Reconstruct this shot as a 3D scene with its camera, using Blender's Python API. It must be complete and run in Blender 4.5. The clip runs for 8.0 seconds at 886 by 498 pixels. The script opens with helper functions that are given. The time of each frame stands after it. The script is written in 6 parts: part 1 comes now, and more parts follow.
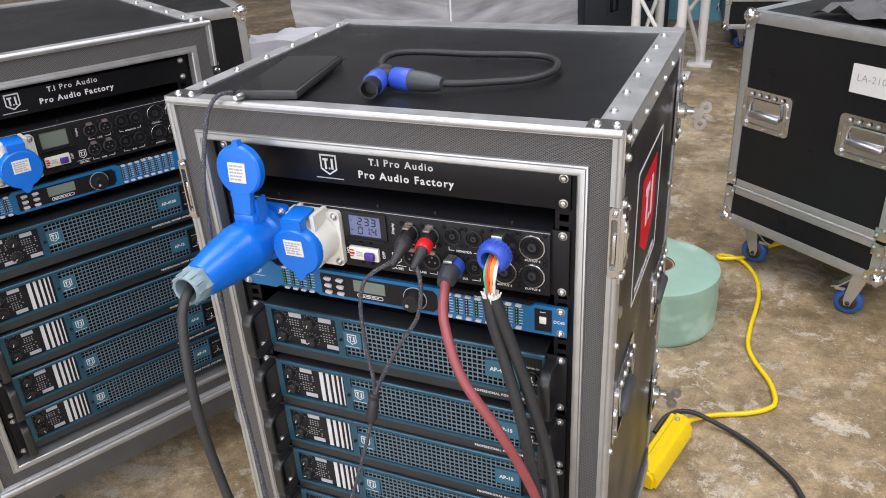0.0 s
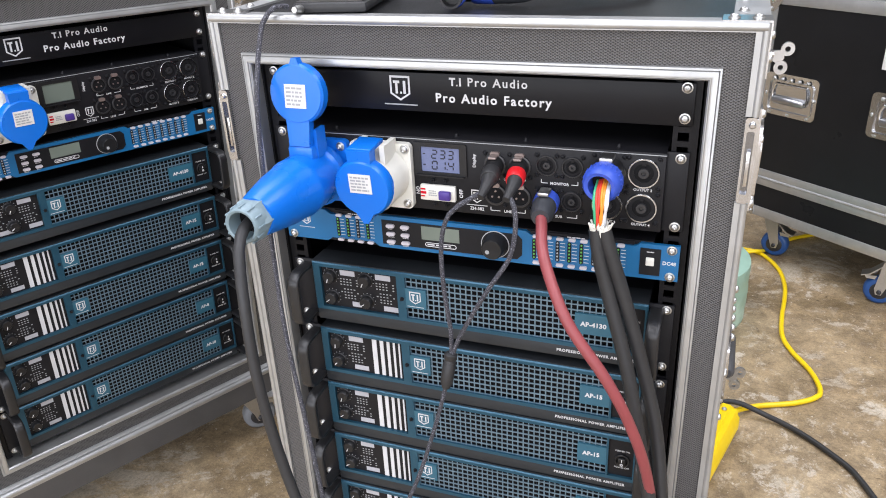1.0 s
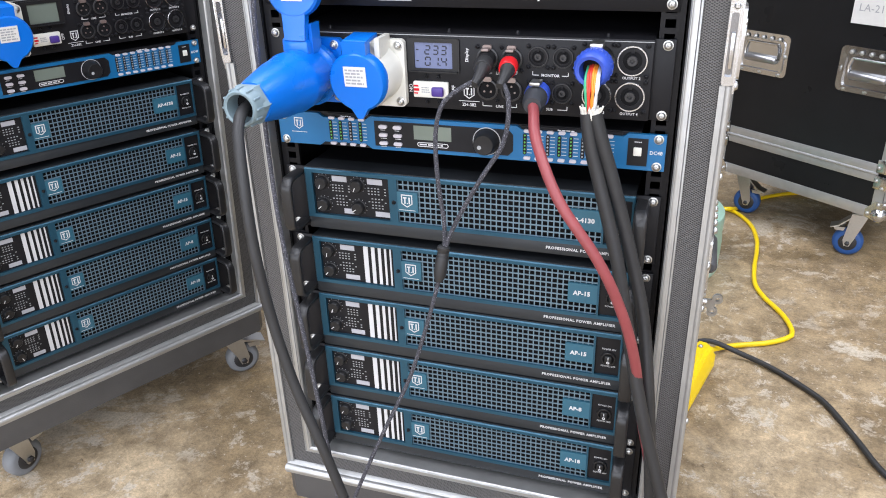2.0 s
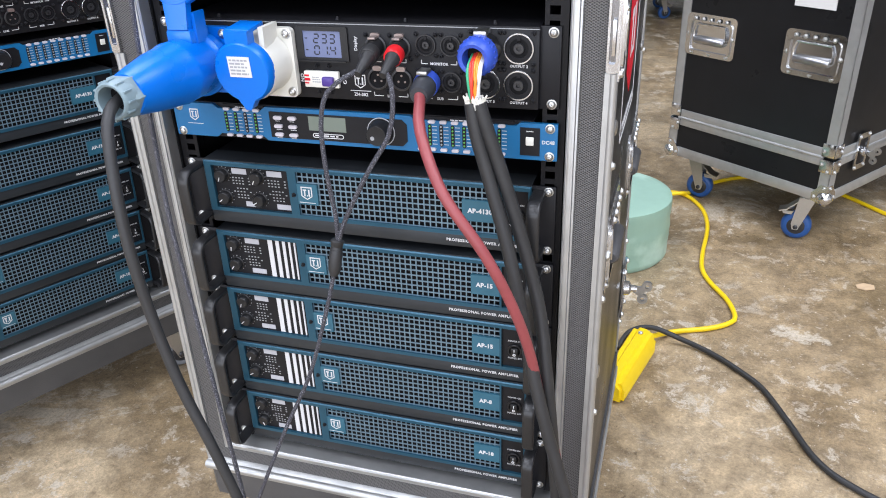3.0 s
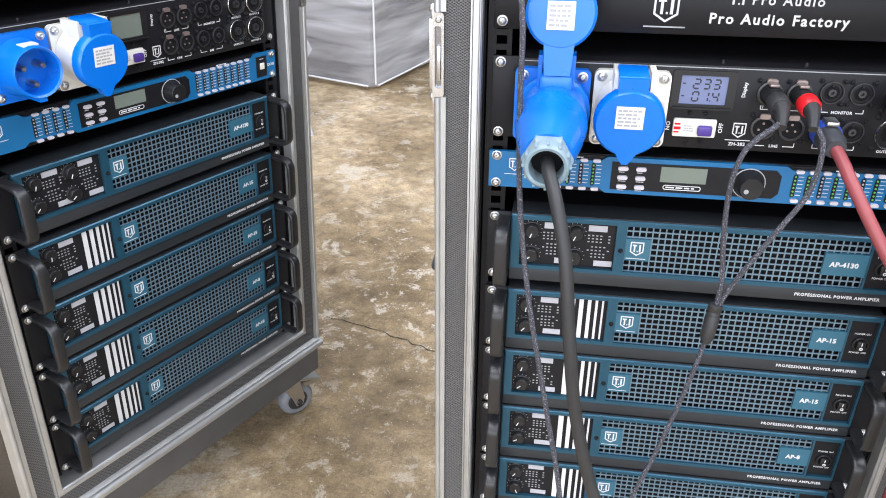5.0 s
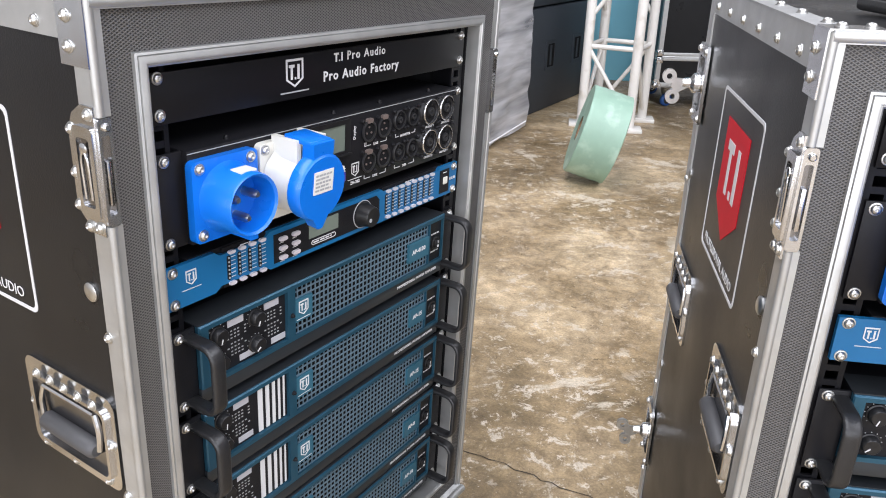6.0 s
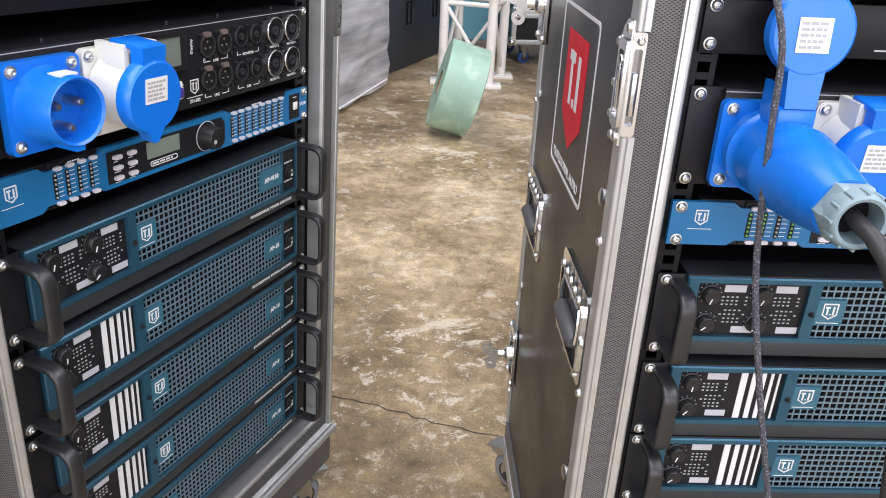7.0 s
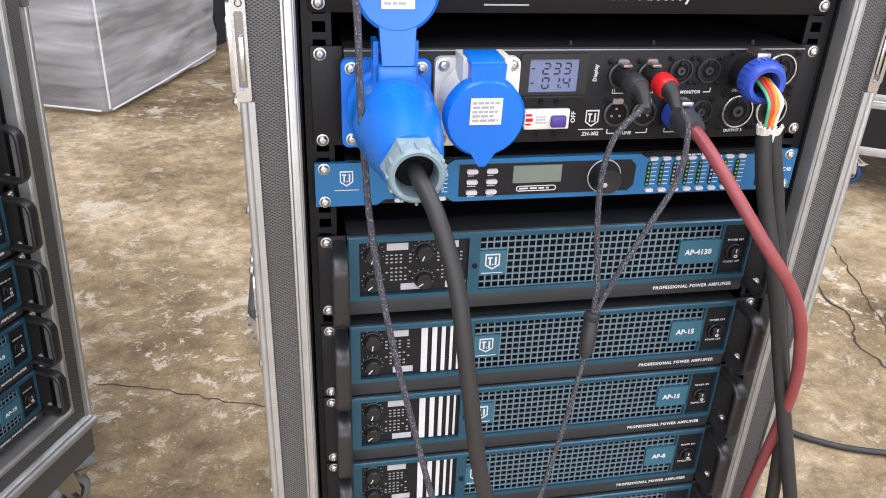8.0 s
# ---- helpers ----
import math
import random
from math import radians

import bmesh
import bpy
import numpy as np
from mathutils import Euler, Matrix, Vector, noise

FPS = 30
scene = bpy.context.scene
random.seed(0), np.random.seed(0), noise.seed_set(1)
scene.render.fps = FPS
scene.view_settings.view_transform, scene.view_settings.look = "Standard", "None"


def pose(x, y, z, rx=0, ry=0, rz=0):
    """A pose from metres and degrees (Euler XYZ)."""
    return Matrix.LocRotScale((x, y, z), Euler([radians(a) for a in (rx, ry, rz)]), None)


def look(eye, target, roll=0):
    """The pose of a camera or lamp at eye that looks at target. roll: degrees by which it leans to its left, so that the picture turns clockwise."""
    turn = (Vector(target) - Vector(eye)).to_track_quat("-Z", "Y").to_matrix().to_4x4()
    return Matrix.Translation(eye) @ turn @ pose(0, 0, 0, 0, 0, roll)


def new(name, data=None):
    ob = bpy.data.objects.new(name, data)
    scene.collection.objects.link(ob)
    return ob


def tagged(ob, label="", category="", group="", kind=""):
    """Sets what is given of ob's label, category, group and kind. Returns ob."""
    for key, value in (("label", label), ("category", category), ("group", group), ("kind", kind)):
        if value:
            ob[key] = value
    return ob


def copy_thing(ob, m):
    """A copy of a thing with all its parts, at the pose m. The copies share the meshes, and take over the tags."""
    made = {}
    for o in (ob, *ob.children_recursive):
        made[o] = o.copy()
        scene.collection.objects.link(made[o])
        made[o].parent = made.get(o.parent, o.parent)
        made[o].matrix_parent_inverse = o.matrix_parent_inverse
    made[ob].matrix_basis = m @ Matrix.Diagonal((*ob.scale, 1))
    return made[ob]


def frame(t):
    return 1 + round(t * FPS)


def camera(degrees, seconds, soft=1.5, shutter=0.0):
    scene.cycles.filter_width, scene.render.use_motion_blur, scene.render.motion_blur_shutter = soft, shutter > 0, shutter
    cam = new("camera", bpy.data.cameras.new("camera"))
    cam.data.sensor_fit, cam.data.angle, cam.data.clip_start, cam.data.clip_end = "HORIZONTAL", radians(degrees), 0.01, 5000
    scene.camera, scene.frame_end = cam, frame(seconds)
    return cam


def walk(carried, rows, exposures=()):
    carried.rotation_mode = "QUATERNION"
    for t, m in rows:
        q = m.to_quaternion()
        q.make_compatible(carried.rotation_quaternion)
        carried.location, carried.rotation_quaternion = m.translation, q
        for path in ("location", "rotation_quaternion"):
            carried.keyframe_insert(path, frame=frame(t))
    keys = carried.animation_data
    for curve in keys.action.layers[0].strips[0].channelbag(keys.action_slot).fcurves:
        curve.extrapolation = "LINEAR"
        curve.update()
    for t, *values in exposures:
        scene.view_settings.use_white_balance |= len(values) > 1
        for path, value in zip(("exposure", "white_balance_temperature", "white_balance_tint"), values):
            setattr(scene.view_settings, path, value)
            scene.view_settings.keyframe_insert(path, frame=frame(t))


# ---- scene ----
cam = camera(59.89, 8.0, soft=1.0)
PATH = [
    (0, (-0.0127, 0.0344, 1.2689), (-0.7372, 1.6486, 0.3364), -3.57),
    (0.5, (-0.1276, 0.0838, 1.1795), (-0.8387, 1.7150, 0.2666), -2.98),
    (1, (-0.1722, 0.0404, 1.1243), (-0.8246, 1.7187, 0.2540), -2.72),
    (1.5, (-0.1782, -0.0140, 1.0713), (-0.7886, 1.6799, 0.2006), -2.21),
    (1.7, (-0.1781, -0.0332, 1.0507), (-0.7704, 1.6648, 0.1754), -1.85),
    (2.8, (-0.1171, -0.0190, 1.0170), (-0.6751, 1.6658, 0.0949), -2.21),
    (3, (-0.0823, 0.0178, 1.0271), (-0.6232, 1.7075, 0.1039), -2.03),
    (3.5, (-0.0673, 0.1068, 1.0318), (-0.5504, 1.8152, 0.1111), -1.56),
    (4, (-0.1567, 0.0604, 1.0267), (-0.5548, 1.7903, 0.1053), -0.66),
    (4.5, (-0.3875, -0.0186, 1.0291), (-0.6335, 1.7063, 0.0471), 0.21),
    (5, (-0.6208, 0.0200, 1.0629), (-0.8729, 1.7625, 0.1141), 0.33),
    (5.2, (-0.7135, 0.0860, 1.0626), (-1.0198, 1.8491, 0.1694), 0.32),
    (6.3, (-0.9717, 0.1889, 1.0528), (-1.1605, 2.0237, 0.2796), 2.10),
    (6.5, (-0.9786, 0.1884, 1.0411), (-1.1006, 2.0252, 0.2592), 2.38),
    (7, (-0.9180, 0.1720, 0.9998), (-0.8393, 1.9868, 0.1630), 2.74),
    (7.5, (-0.7909, 0.1538, 1.0002), (-0.5119, 1.9308, 0.1258), 3.04),
    (8, (-0.7022, 0.1574, 1.0046), (-0.3338, 1.9048, 0.1041), 2.52),
]
walk(cam, [(t, look(eye, target, roll)) for t, eye, target, roll in PATH],
     exposures=[(0, -0.27, 6690, 11), (1, -0.09, 6580, 11), (1.5, 0.0, 6520, 10), (3, -0.02, 6290, 10), (4, 0.01, 6290, 10), (5, 0.22, 6400, 9), (6.5, 0.09, 6660, 11), (7, 0.07, 6700, 11), (8, -0.01, 6680, 11)])

# ---------------- light ----------------
world = bpy.data.worlds.new("sky")
scene.world = world
world.use_nodes = True
wn = world.node_tree
sky = wn.nodes.new("ShaderNodeTexSky")
sky.sky_type, sky.sun_disc = "NISHITA", False
sky.sun_elevation, sky.sun_rotation = radians(50), radians(200)
wn.links.new(sky.outputs[0], wn.nodes["Background"].inputs[0])
wn.nodes["Background"].inputs[1].default_value = 0.10


def area_lamp(name, at, aim, sx, sy, watts, colour):
    lamp = bpy.data.lights.new(name, "AREA")
    lamp.shape, lamp.size, lamp.size_y, lamp.energy, lamp.color = "RECTANGLE", sx, sy, watts, colour
    ob = new(name, lamp)
    ob.matrix_world = look(at, aim)
    return ob


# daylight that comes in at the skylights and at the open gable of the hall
area_lamp("skylight_lamp", (-1.9, -0.75, 4.75), (-1.9, -0.75, 0), 2.2, 9.5, 400, (0.945, 0.97, 1.065))
area_lamp("skylight_lamp", (2.4, -0.75, 4.75), (2.4, -0.75, 0), 2.2, 9.5, 430, (0.945, 0.97, 1.065))
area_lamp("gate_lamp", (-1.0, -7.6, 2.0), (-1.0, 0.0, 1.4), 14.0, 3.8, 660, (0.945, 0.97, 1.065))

# ---------------- materials ----------------


def mat(name, colour, rough=0.5, metal=0.0, vary=0.0, scale=30.0, bump=0.0, bump_scale=200.0, coat=0.0, transmission=0.0, spec=0.5,
        rough_vary=0.0, dirt=None, dirt_scale=3.0, dirt_at=0.6):
    m = bpy.data.materials.new(name)
    m.use_nodes = True
    n, l = m.node_tree.nodes, m.node_tree.links
    b = n["Principled BSDF"]
    b.inputs["Base Color"].default_value = (*colour, 1)
    b.inputs["Roughness"].default_value, b.inputs["Metallic"].default_value = rough, metal
    b.inputs["Specular IOR Level"].default_value = spec
    b.inputs["Coat Weight"].default_value, b.inputs["Transmission Weight"].default_value = coat, transmission
    tc = n.new("ShaderNodeTexCoord")
    last = None
    if vary:
        t = n.new("ShaderNodeTexNoise")
        t.inputs["Scale"].default_value, t.inputs["Detail"].default_value = scale, 5
        l.new(tc.outputs["Object"], t.inputs["Vector"])
        mix = n.new("ShaderNodeMix")
        mix.data_type = "RGBA"
        mix.inputs["A"].default_value = (*[c * (1 - vary) for c in colour], 1)
        mix.inputs["B"].default_value = (*[min(1, c * (1 + vary)) for c in colour], 1)
        l.new(t.outputs["Fac"], mix.inputs["Factor"])
        last = mix.outputs["Result"]
    if dirt:
        t2 = n.new("ShaderNodeTexNoise")
        t2.inputs["Scale"].default_value, t2.inputs["Detail"].default_value = dirt_scale, 8
        l.new(tc.outputs["Object"], t2.inputs["Vector"])
        r = n.new("ShaderNodeMapRange")
        r.inputs["From Min"].default_value, r.inputs["From Max"].default_value = dirt_at, dirt_at + 0.15
        l.new(t2.outputs["Fac"], r.inputs["Value"])
        mix2 = n.new("ShaderNodeMix")
        mix2.data_type = "RGBA"
        mix2.inputs["A"].default_value, mix2.inputs["B"].default_value = (*colour, 1), (*dirt, 1)
        if last:
            l.new(last, mix2.inputs["A"])
        l.new(r.outputs["Result"], mix2.inputs["Factor"])
        last = mix2.outputs["Result"]
    if last:
        l.new(last, b.inputs["Base Color"])
    if rough_vary:
        t3 = n.new("ShaderNodeTexNoise")
        t3.inputs["Scale"].default_value, t3.inputs["Detail"].default_value = scale * 0.6, 6
        l.new(tc.outputs["Object"], t3.inputs["Vector"])
        r3 = n.new("ShaderNodeMapRange")
        r3.inputs["From Min"].default_value, r3.inputs["From Max"].default_value = 0.3, 0.7
        r3.inputs["To Min"].default_value, r3.inputs["To Max"].default_value = max(0.02, rough - rough_vary), min(1, rough + rough_vary)
        l.new(t3.outputs["Fac"], r3.inputs["Value"])
        l.new(r3.outputs["Result"], b.inputs["Roughness"])
    if bump:
        t4 = n.new("ShaderNodeTexNoise")
        t4.inputs["Scale"].default_value, t4.inputs["Detail"].default_value = bump_scale, 4
        l.new(tc.outputs["Object"], t4.inputs["Vector"])
        bp = n.new("ShaderNodeBump")
        bp.inputs["Strength"].default_value, bp.inputs["Distance"].default_value = bump, 0.002
        l.new(t4.outputs["Fac"], bp.inputs["Height"])
        l.new(bp.outputs["Normal"], b.inputs["Normal"])
    return m


def diamond_mat(name, dark, light, pitch):
    """Laminate with a fine embossed lozenge grain."""
    m = mat(name, dark, 0.42)
    n, l = m.node_tree.nodes, m.node_tree.links
    b, tc = n["Principled BSDF"], n["Texture Coordinate"]
    waves = []
    for a in (58, -58):
        mp = n.new("ShaderNodeMapping")
        mp.inputs["Rotation"].default_value = (0, radians(a), 0)
        w = n.new("ShaderNodeTexWave")
        w.wave_type, w.bands_direction = "BANDS", "X"
        w.inputs["Scale"].default_value = 0.3142 / pitch
        l.new(tc.outputs["Object"], mp.inputs["Vector"])
        l.new(mp.outputs["Vector"], w.inputs["Vector"])
        waves.append(w)
    mul = n.new("ShaderNodeMath")
    mul.operation = "MAXIMUM"
    for k, w in enumerate(waves):
        sharp = n.new("ShaderNodeMath")
        sharp.operation = "POWER"
        sharp.inputs[1].default_value = 2.2
        l.new(w.outputs["Fac"], sharp.inputs[0])
        l.new(sharp.outputs[0], mul.inputs[k])
    mix = n.new("ShaderNodeMix")
    mix.data_type = "RGBA"
    mix.inputs["A"].default_value, mix.inputs["B"].default_value = (*dark, 1), (*light, 1)
    l.new(mul.outputs[0], mix.inputs["Factor"])
    l.new(mix.outputs["Result"], b.inputs["Base Color"])
    bp = n.new("ShaderNodeBump")
    bp.inputs["Strength"].default_value, bp.inputs["Distance"].default_value = 0.6, 0.0008
    l.new(mul.outputs[0], bp.inputs["Height"])
    l.new(bp.outputs["Normal"], b.inputs["Normal"])
    return m


def concrete_mat():
    m = mat("stained_concrete", (0.3, 0.25, 0.19), 0.5)
    n, l = m.node_tree.nodes, m.node_tree.links
    b, tc = n["Principled BSDF"], n["Texture Coordinate"]

    def noise_tex(scale, detail=8, rough=0.6, distort=0.0):
        t = n.new("ShaderNodeTexNoise")
        t.inputs["Scale"].default_value, t.inputs["Detail"].default_value = scale, detail
        t.inputs["Roughness"].default_value, t.inputs["Distortion"].default_value = rough, distort
        l.new(tc.outputs["Object"], t.inputs["Vector"])
        return t.outputs["Fac"]

    def ramp(fac, stops):
        r = n.new("ShaderNodeValToRGB")
        while len(r.color_ramp.elements) < len(stops):
            r.color_ramp.elements.new(0.5)
        for e, (p, c) in zip(r.color_ramp.elements, stops):
            e.position, e.color = p, (*c, 1)
        l.new(fac, r.inputs["Fac"])
        return r.outputs["Color"]

    def blend(fac, a, c, mode="MIX"):
        x = n.new("ShaderNodeMix")
        x.data_type, x.blend_type = "RGBA", mode
        for v, k in ((fac, "Factor"), (a, "A"), (c, "B")):
            if isinstance(v, float):
                x.inputs[k].default_value = v
            elif isinstance(v, tuple):
                x.inputs[k].default_value = (*v, 1)
            else:
                l.new(v, x.inputs[k])
        return x.outputs["Result"]

    big = ramp(noise_tex(1.1, 7, 0.6, 0.6), [(0.36, (0.165, 0.12, 0.063)), (0.5, (0.3, 0.228, 0.14)), (0.63, (0.5, 0.405, 0.28))])
    mid = ramp(noise_tex(6.0, 12, 0.72, 0.3), [(0.33, (0.66, 0.63, 0.58)), (0.5, (0.98, 0.96, 0.92)), (0.66, (1.26, 1.24, 1.2))])
    col = blend(1.0, big, mid, "MULTIPLY")
    fine = ramp(noise_tex(24.0, 12, 0.78, 0.4), [(0.34, (0.62, 0.59, 0.55)), (0.48, (0.98, 0.97, 0.95)), (0.62, (1.34, 1.32, 1.28))])
    col = blend(1.0, col, fine, "MULTIPLY")
    pale = ramp(noise_tex(3.4, 14, 0.72, 0.5), [(0.575, (0, 0, 0)), (0.6, (0.6, 0.6, 0.6)), (0.7, (0.9, 0.9, 0.9))])
    col = blend(pale, col, (0.6, 0.535, 0.43))
    worn = ramp(noise_tex(1.9, 5, 0.6, 0.7), [(0.42, (0.15, 0.15, 0.15)), (0.58, (1, 1, 1))])
    flake = ramp(noise_tex(15.0, 14, 0.8, 0.35), [(0.545, (0, 0, 0)), (0.572, (0.85, 0.85, 0.85))])
    flake = blend(1.0, flake, worn, "MULTIPLY")
    col = blend(flake, col, (0.62, 0.55, 0.45))
    damp = ramp(noise_tex(2.3, 9, 0.65, 0.8), [(0.36, (0.72, 0.69, 0.64)), (0.48, (1, 1, 1))])
    col = blend(1.0, col, damp, "MULTIPLY")
    grit = ramp(noise_tex(160.0, 8, 0.85), [(0.3, (0.5, 0.48, 0.46)), (0.5, (1, 1, 1)), (0.7, (1.45, 1.43, 1.4))])
    col = blend(1.0, col, grit, "MULTIPLY")
    speck = ramp(noise_tex(110.0, 2, 0.5), [(0.69, (0, 0, 0)), (0.74, (0.9, 0.9, 0.9))])
    col = blend(speck, col, (0.62, 0.56, 0.47))
    pit = ramp(noise_tex(38.0, 6, 0.7, 0.4), [(0.31, (0.45, 0.42, 0.38)), (0.36, (1, 1, 1))])
    col = blend(1.0, col, pit, "MULTIPLY")
    chip = ramp(noise_tex(46.0, 8, 0.75, 0.5), [(0.635, (0, 0, 0)), (0.665, (0.6, 0.6, 0.6))])
    col = blend(chip, col, (0.6, 0.54, 0.45))
    l.new(col, b.inputs["Base Color"])
    rr = n.new("ShaderNodeMapRange")
    rr.inputs["From Min"].default_value, rr.inputs["From Max"].default_value = 0.35, 0.65
    rr.inputs["To Min"].default_value, rr.inputs["To Max"].default_value = 0.28, 0.62
    l.new(noise_tex(1.7, 6), rr.inputs["Value"])
    l.new(rr.outputs["Result"], b.inputs["Roughness"])
    bp = n.new("ShaderNodeBump")
    bp.inputs["Strength"].default_value, bp.inputs["Distance"].default_value = 0.5, 0.005
    l.new(noise_tex(55.0, 14, 0.8), bp.inputs["Height"])
    l.new(bp.outputs["Normal"], b.inputs["Normal"])
    return m


def film_mat():
    """Wrinkled translucent stretch film."""
    m = bpy.data.materials.new("stretch_film")
    m.use_nodes = True
    n, l = m.node_tree.nodes, m.node_tree.links
    b = n["Principled BSDF"]
    b.inputs["Base Color"].default_value, b.inputs["Roughness"].default_value = (0.62, 0.62, 0.65, 1), 0.3
    tr = n.new("ShaderNodeBsdfTransparent")
    mx = n.new("ShaderNodeMixShader")
    tc = n.new("ShaderNodeTexCoord")
    mp = n.new("ShaderNodeMapping")
    mp.inputs["Scale"].default_value, mp.inputs["Rotation"].default_value = (0.9, 0.9, 7.0), (0.3, 0.28, 0)
    t = n.new("ShaderNodeTexNoise")
    t.inputs["Scale"].default_value, t.inputs["Detail"].default_value, t.inputs["Distortion"].default_value = 1.9, 3, 0.35
    l.new(tc.outputs["Object"], mp.inputs["Vector"])
    l.new(mp.outputs["Vector"], t.inputs["Vector"])
    r = n.new("ShaderNodeMapRange")
    r.inputs["From Min"].default_value, r.inputs["From Max"].default_value = 0.35, 0.68
    r.inputs["To Min"].default_value, r.inputs["To Max"].default_value = 0.3, 0.92
    l.new(t.outputs["Fac"], r.inputs["Value"])
    l.new(r.outputs["Result"], mx.inputs[0])
    l.new(tr.outputs[0], mx.inputs[1])
    l.new(b.outputs[0], mx.inputs[2])
    l.new(mx.outputs[0], n["Material Output"].inputs["Surface"])
    bp = n.new("ShaderNodeBump")
    bp.inputs["Strength"].default_value, bp.inputs["Distance"].default_value = 0.8, 0.01
    l.new(t.outputs["Fac"], bp.inputs["Height"])
    l.new(bp.outputs["Normal"], b.inputs["Normal"])
    return m


def glow_mat(name, colour, strength):
    m = mat(name, colour, 0.3)
    b = m.node_tree.nodes["Principled BSDF"]
    b.inputs["Emission Color"].default_value = (*colour, 1)
    b.inputs["Emission Strength"].default_value = strength
    return m


CONCRETE = concrete_mat()
LAMINATE = mat("black_laminate", (0.011, 0.0112, 0.0122), 0.33, spec=0.22, vary=0.3, scale=12, bump=0.12, bump_scale=500, rough_vary=0.07)
DIAMOND = diamond_mat("lozenge_laminate", (0.012, 0.012, 0.012), (0.13, 0.125, 0.122), 0.0024)
ALU = mat("brushed_aluminium", (0.46, 0.465, 0.46), 0.42, 0.7, vary=0.16, scale=40, bump=0.08, bump_scale=300, rough_vary=0.1)
# darker steel: the shade inside pressed dishes is put into the colour
DISH_SHADE = mat("shade_toned_steel", (0.26, 0.26, 0.27), 0.22, 1.0, vary=0.2, scale=40)
BASE_BOARD = mat("scuffed_base_board", (0.07, 0.069, 0.07), 0.42, vary=0.35, scale=16, bump=0.2, bump_scale=400, rough_vary=0.08)
GRIP = mat("dark_rubber_grip", (0.06, 0.06, 0.063), 0.55, vary=0.2, scale=60)
GREY_METAL = mat("grey_steel", (0.4, 0.4, 0.41), 0.35, 1.0, vary=0.15, scale=50)
CHROME = mat("polished_chrome", (0.62, 0.625, 0.635), 0.2, 1.0, vary=0.08, scale=60, rough_vary=0.06)
ZINC = mat("zinc_screw", (0.56, 0.56, 0.55), 0.34, 1.0, vary=0.1, scale=200)
BLACK = mat("black_powder_coat", (0.011, 0.011, 0.013), 0.42, spec=0.22, vary=0.2, scale=60, bump=0.1, bump_scale=900)
BRUSHED_BLACK = mat("brushed_black_panel", (0.007, 0.007, 0.0085), 0.36, spec=0.2, vary=0.25, scale=30)
# near-black that stands in for the shade inside openings and cavities
VOID = mat("inside_shade_black", (0.008, 0.008, 0.009), 0.9, spec=0.2, vary=0.2, scale=20)
PLASTIC = mat("black_plastic", (0.012, 0.012, 0.013), 0.38, spec=0.4, vary=0.2, scale=80)
HANDLE = mat("satin_black_handle", (0.016, 0.016, 0.017), 0.36, spec=0.5, vary=0.2, scale=70, bump=0.12, bump_scale=700)
RUBBER = mat("black_rubber", (0.022, 0.022, 0.023), 0.52, vary=0.25, scale=60, bump=0.1, bump_scale=300)
GREY_PLASTIC = mat("grey_plastic", (0.2, 0.275, 0.31), 0.42, vary=0.08, scale=60)
SOCKET = mat("worn_socket_plastic", (0.026, 0.026, 0.028), 0.32, vary=0.2, scale=80)
DARK_SHELL = mat("dark_grey_shell", (0.04, 0.043, 0.05), 0.45, vary=0.1, scale=60)
TEAL = mat("teal_anodised", (0.022, 0.085, 0.135), 0.34, 0.4, vary=0.14, scale=20, bump=0.05, bump_scale=600)
TEAL_DARK = mat("dark_steel_band", (0.035, 0.04, 0.046), 0.4, 0.4, vary=0.15, scale=25)
TEAL_LIGHT = mat("teal_badge", (0.028, 0.112, 0.165), 0.42, vary=0.06, scale=30)
AZURE = mat("azure_panel", (0.006, 0.12, 0.29), 0.4, vary=0.07, scale=25)
GRILLE = mat("grille_steel", (0.19, 0.28, 0.35), 0.4, 0.5, vary=0.15, scale=60)
BLUE = mat("bright_blue_plastic", (0.002, 0.148, 0.63), 0.3, vary=0.06, scale=30, bump=0.03, bump_scale=200, rough_vary=0.05)
COBALT = mat("cobalt_plastic", (0.035, 0.085, 0.48), 0.4, vary=0.08, scale=80)
CREAM = mat("off_white_plastic", (0.7, 0.69, 0.63), 0.36, vary=0.04, scale=30)
WHITE = mat("white_print", (0.62, 0.62, 0.63), 0.5, vary=0.04, scale=60)
DULL_TAB = mat("dull_nickel_tab", (0.3, 0.24, 0.22), 0.38, 0.6, vary=0.2, scale=120)
PAPER = mat("paper_label", (0.68, 0.67, 0.65), 0.7, vary=0.06, scale=80)
GREY_PRINT = mat("grey_print", (0.34, 0.35, 0.36), 0.6, vary=0.05, scale=80)
TAB = mat("grey_label_tab", (0.42, 0.42, 0.45), 0.5, vary=0.06, scale=80)
LILAC = mat("pale_button", (0.55, 0.52, 0.56), 0.4, vary=0.05, scale=80)
RED = mat("red_plastic", (0.62, 0.012, 0.018), 0.36, vary=0.06, scale=50)
RED_PRINT = mat("red_print", (0.56, 0.007, 0.022), 0.5, spec=0.15, vary=0.08, scale=40)
WINE = mat("wine_red_sheath", (0.26, 0.055, 0.06), 0.42, vary=0.15, scale=50)
BRAID = mat("grey_braid", (0.04, 0.04, 0.05), 0.55, vary=0.6, scale=900, bump=0.9, bump_scale=700, dirt=(0.27, 0.27, 0.31), dirt_scale=700, dirt_at=0.54)
YELLOW = mat("yellow_plastic", (0.86, 0.6, 0.006), 0.34, vary=0.08, scale=40, bump=0.05, bump_scale=150)
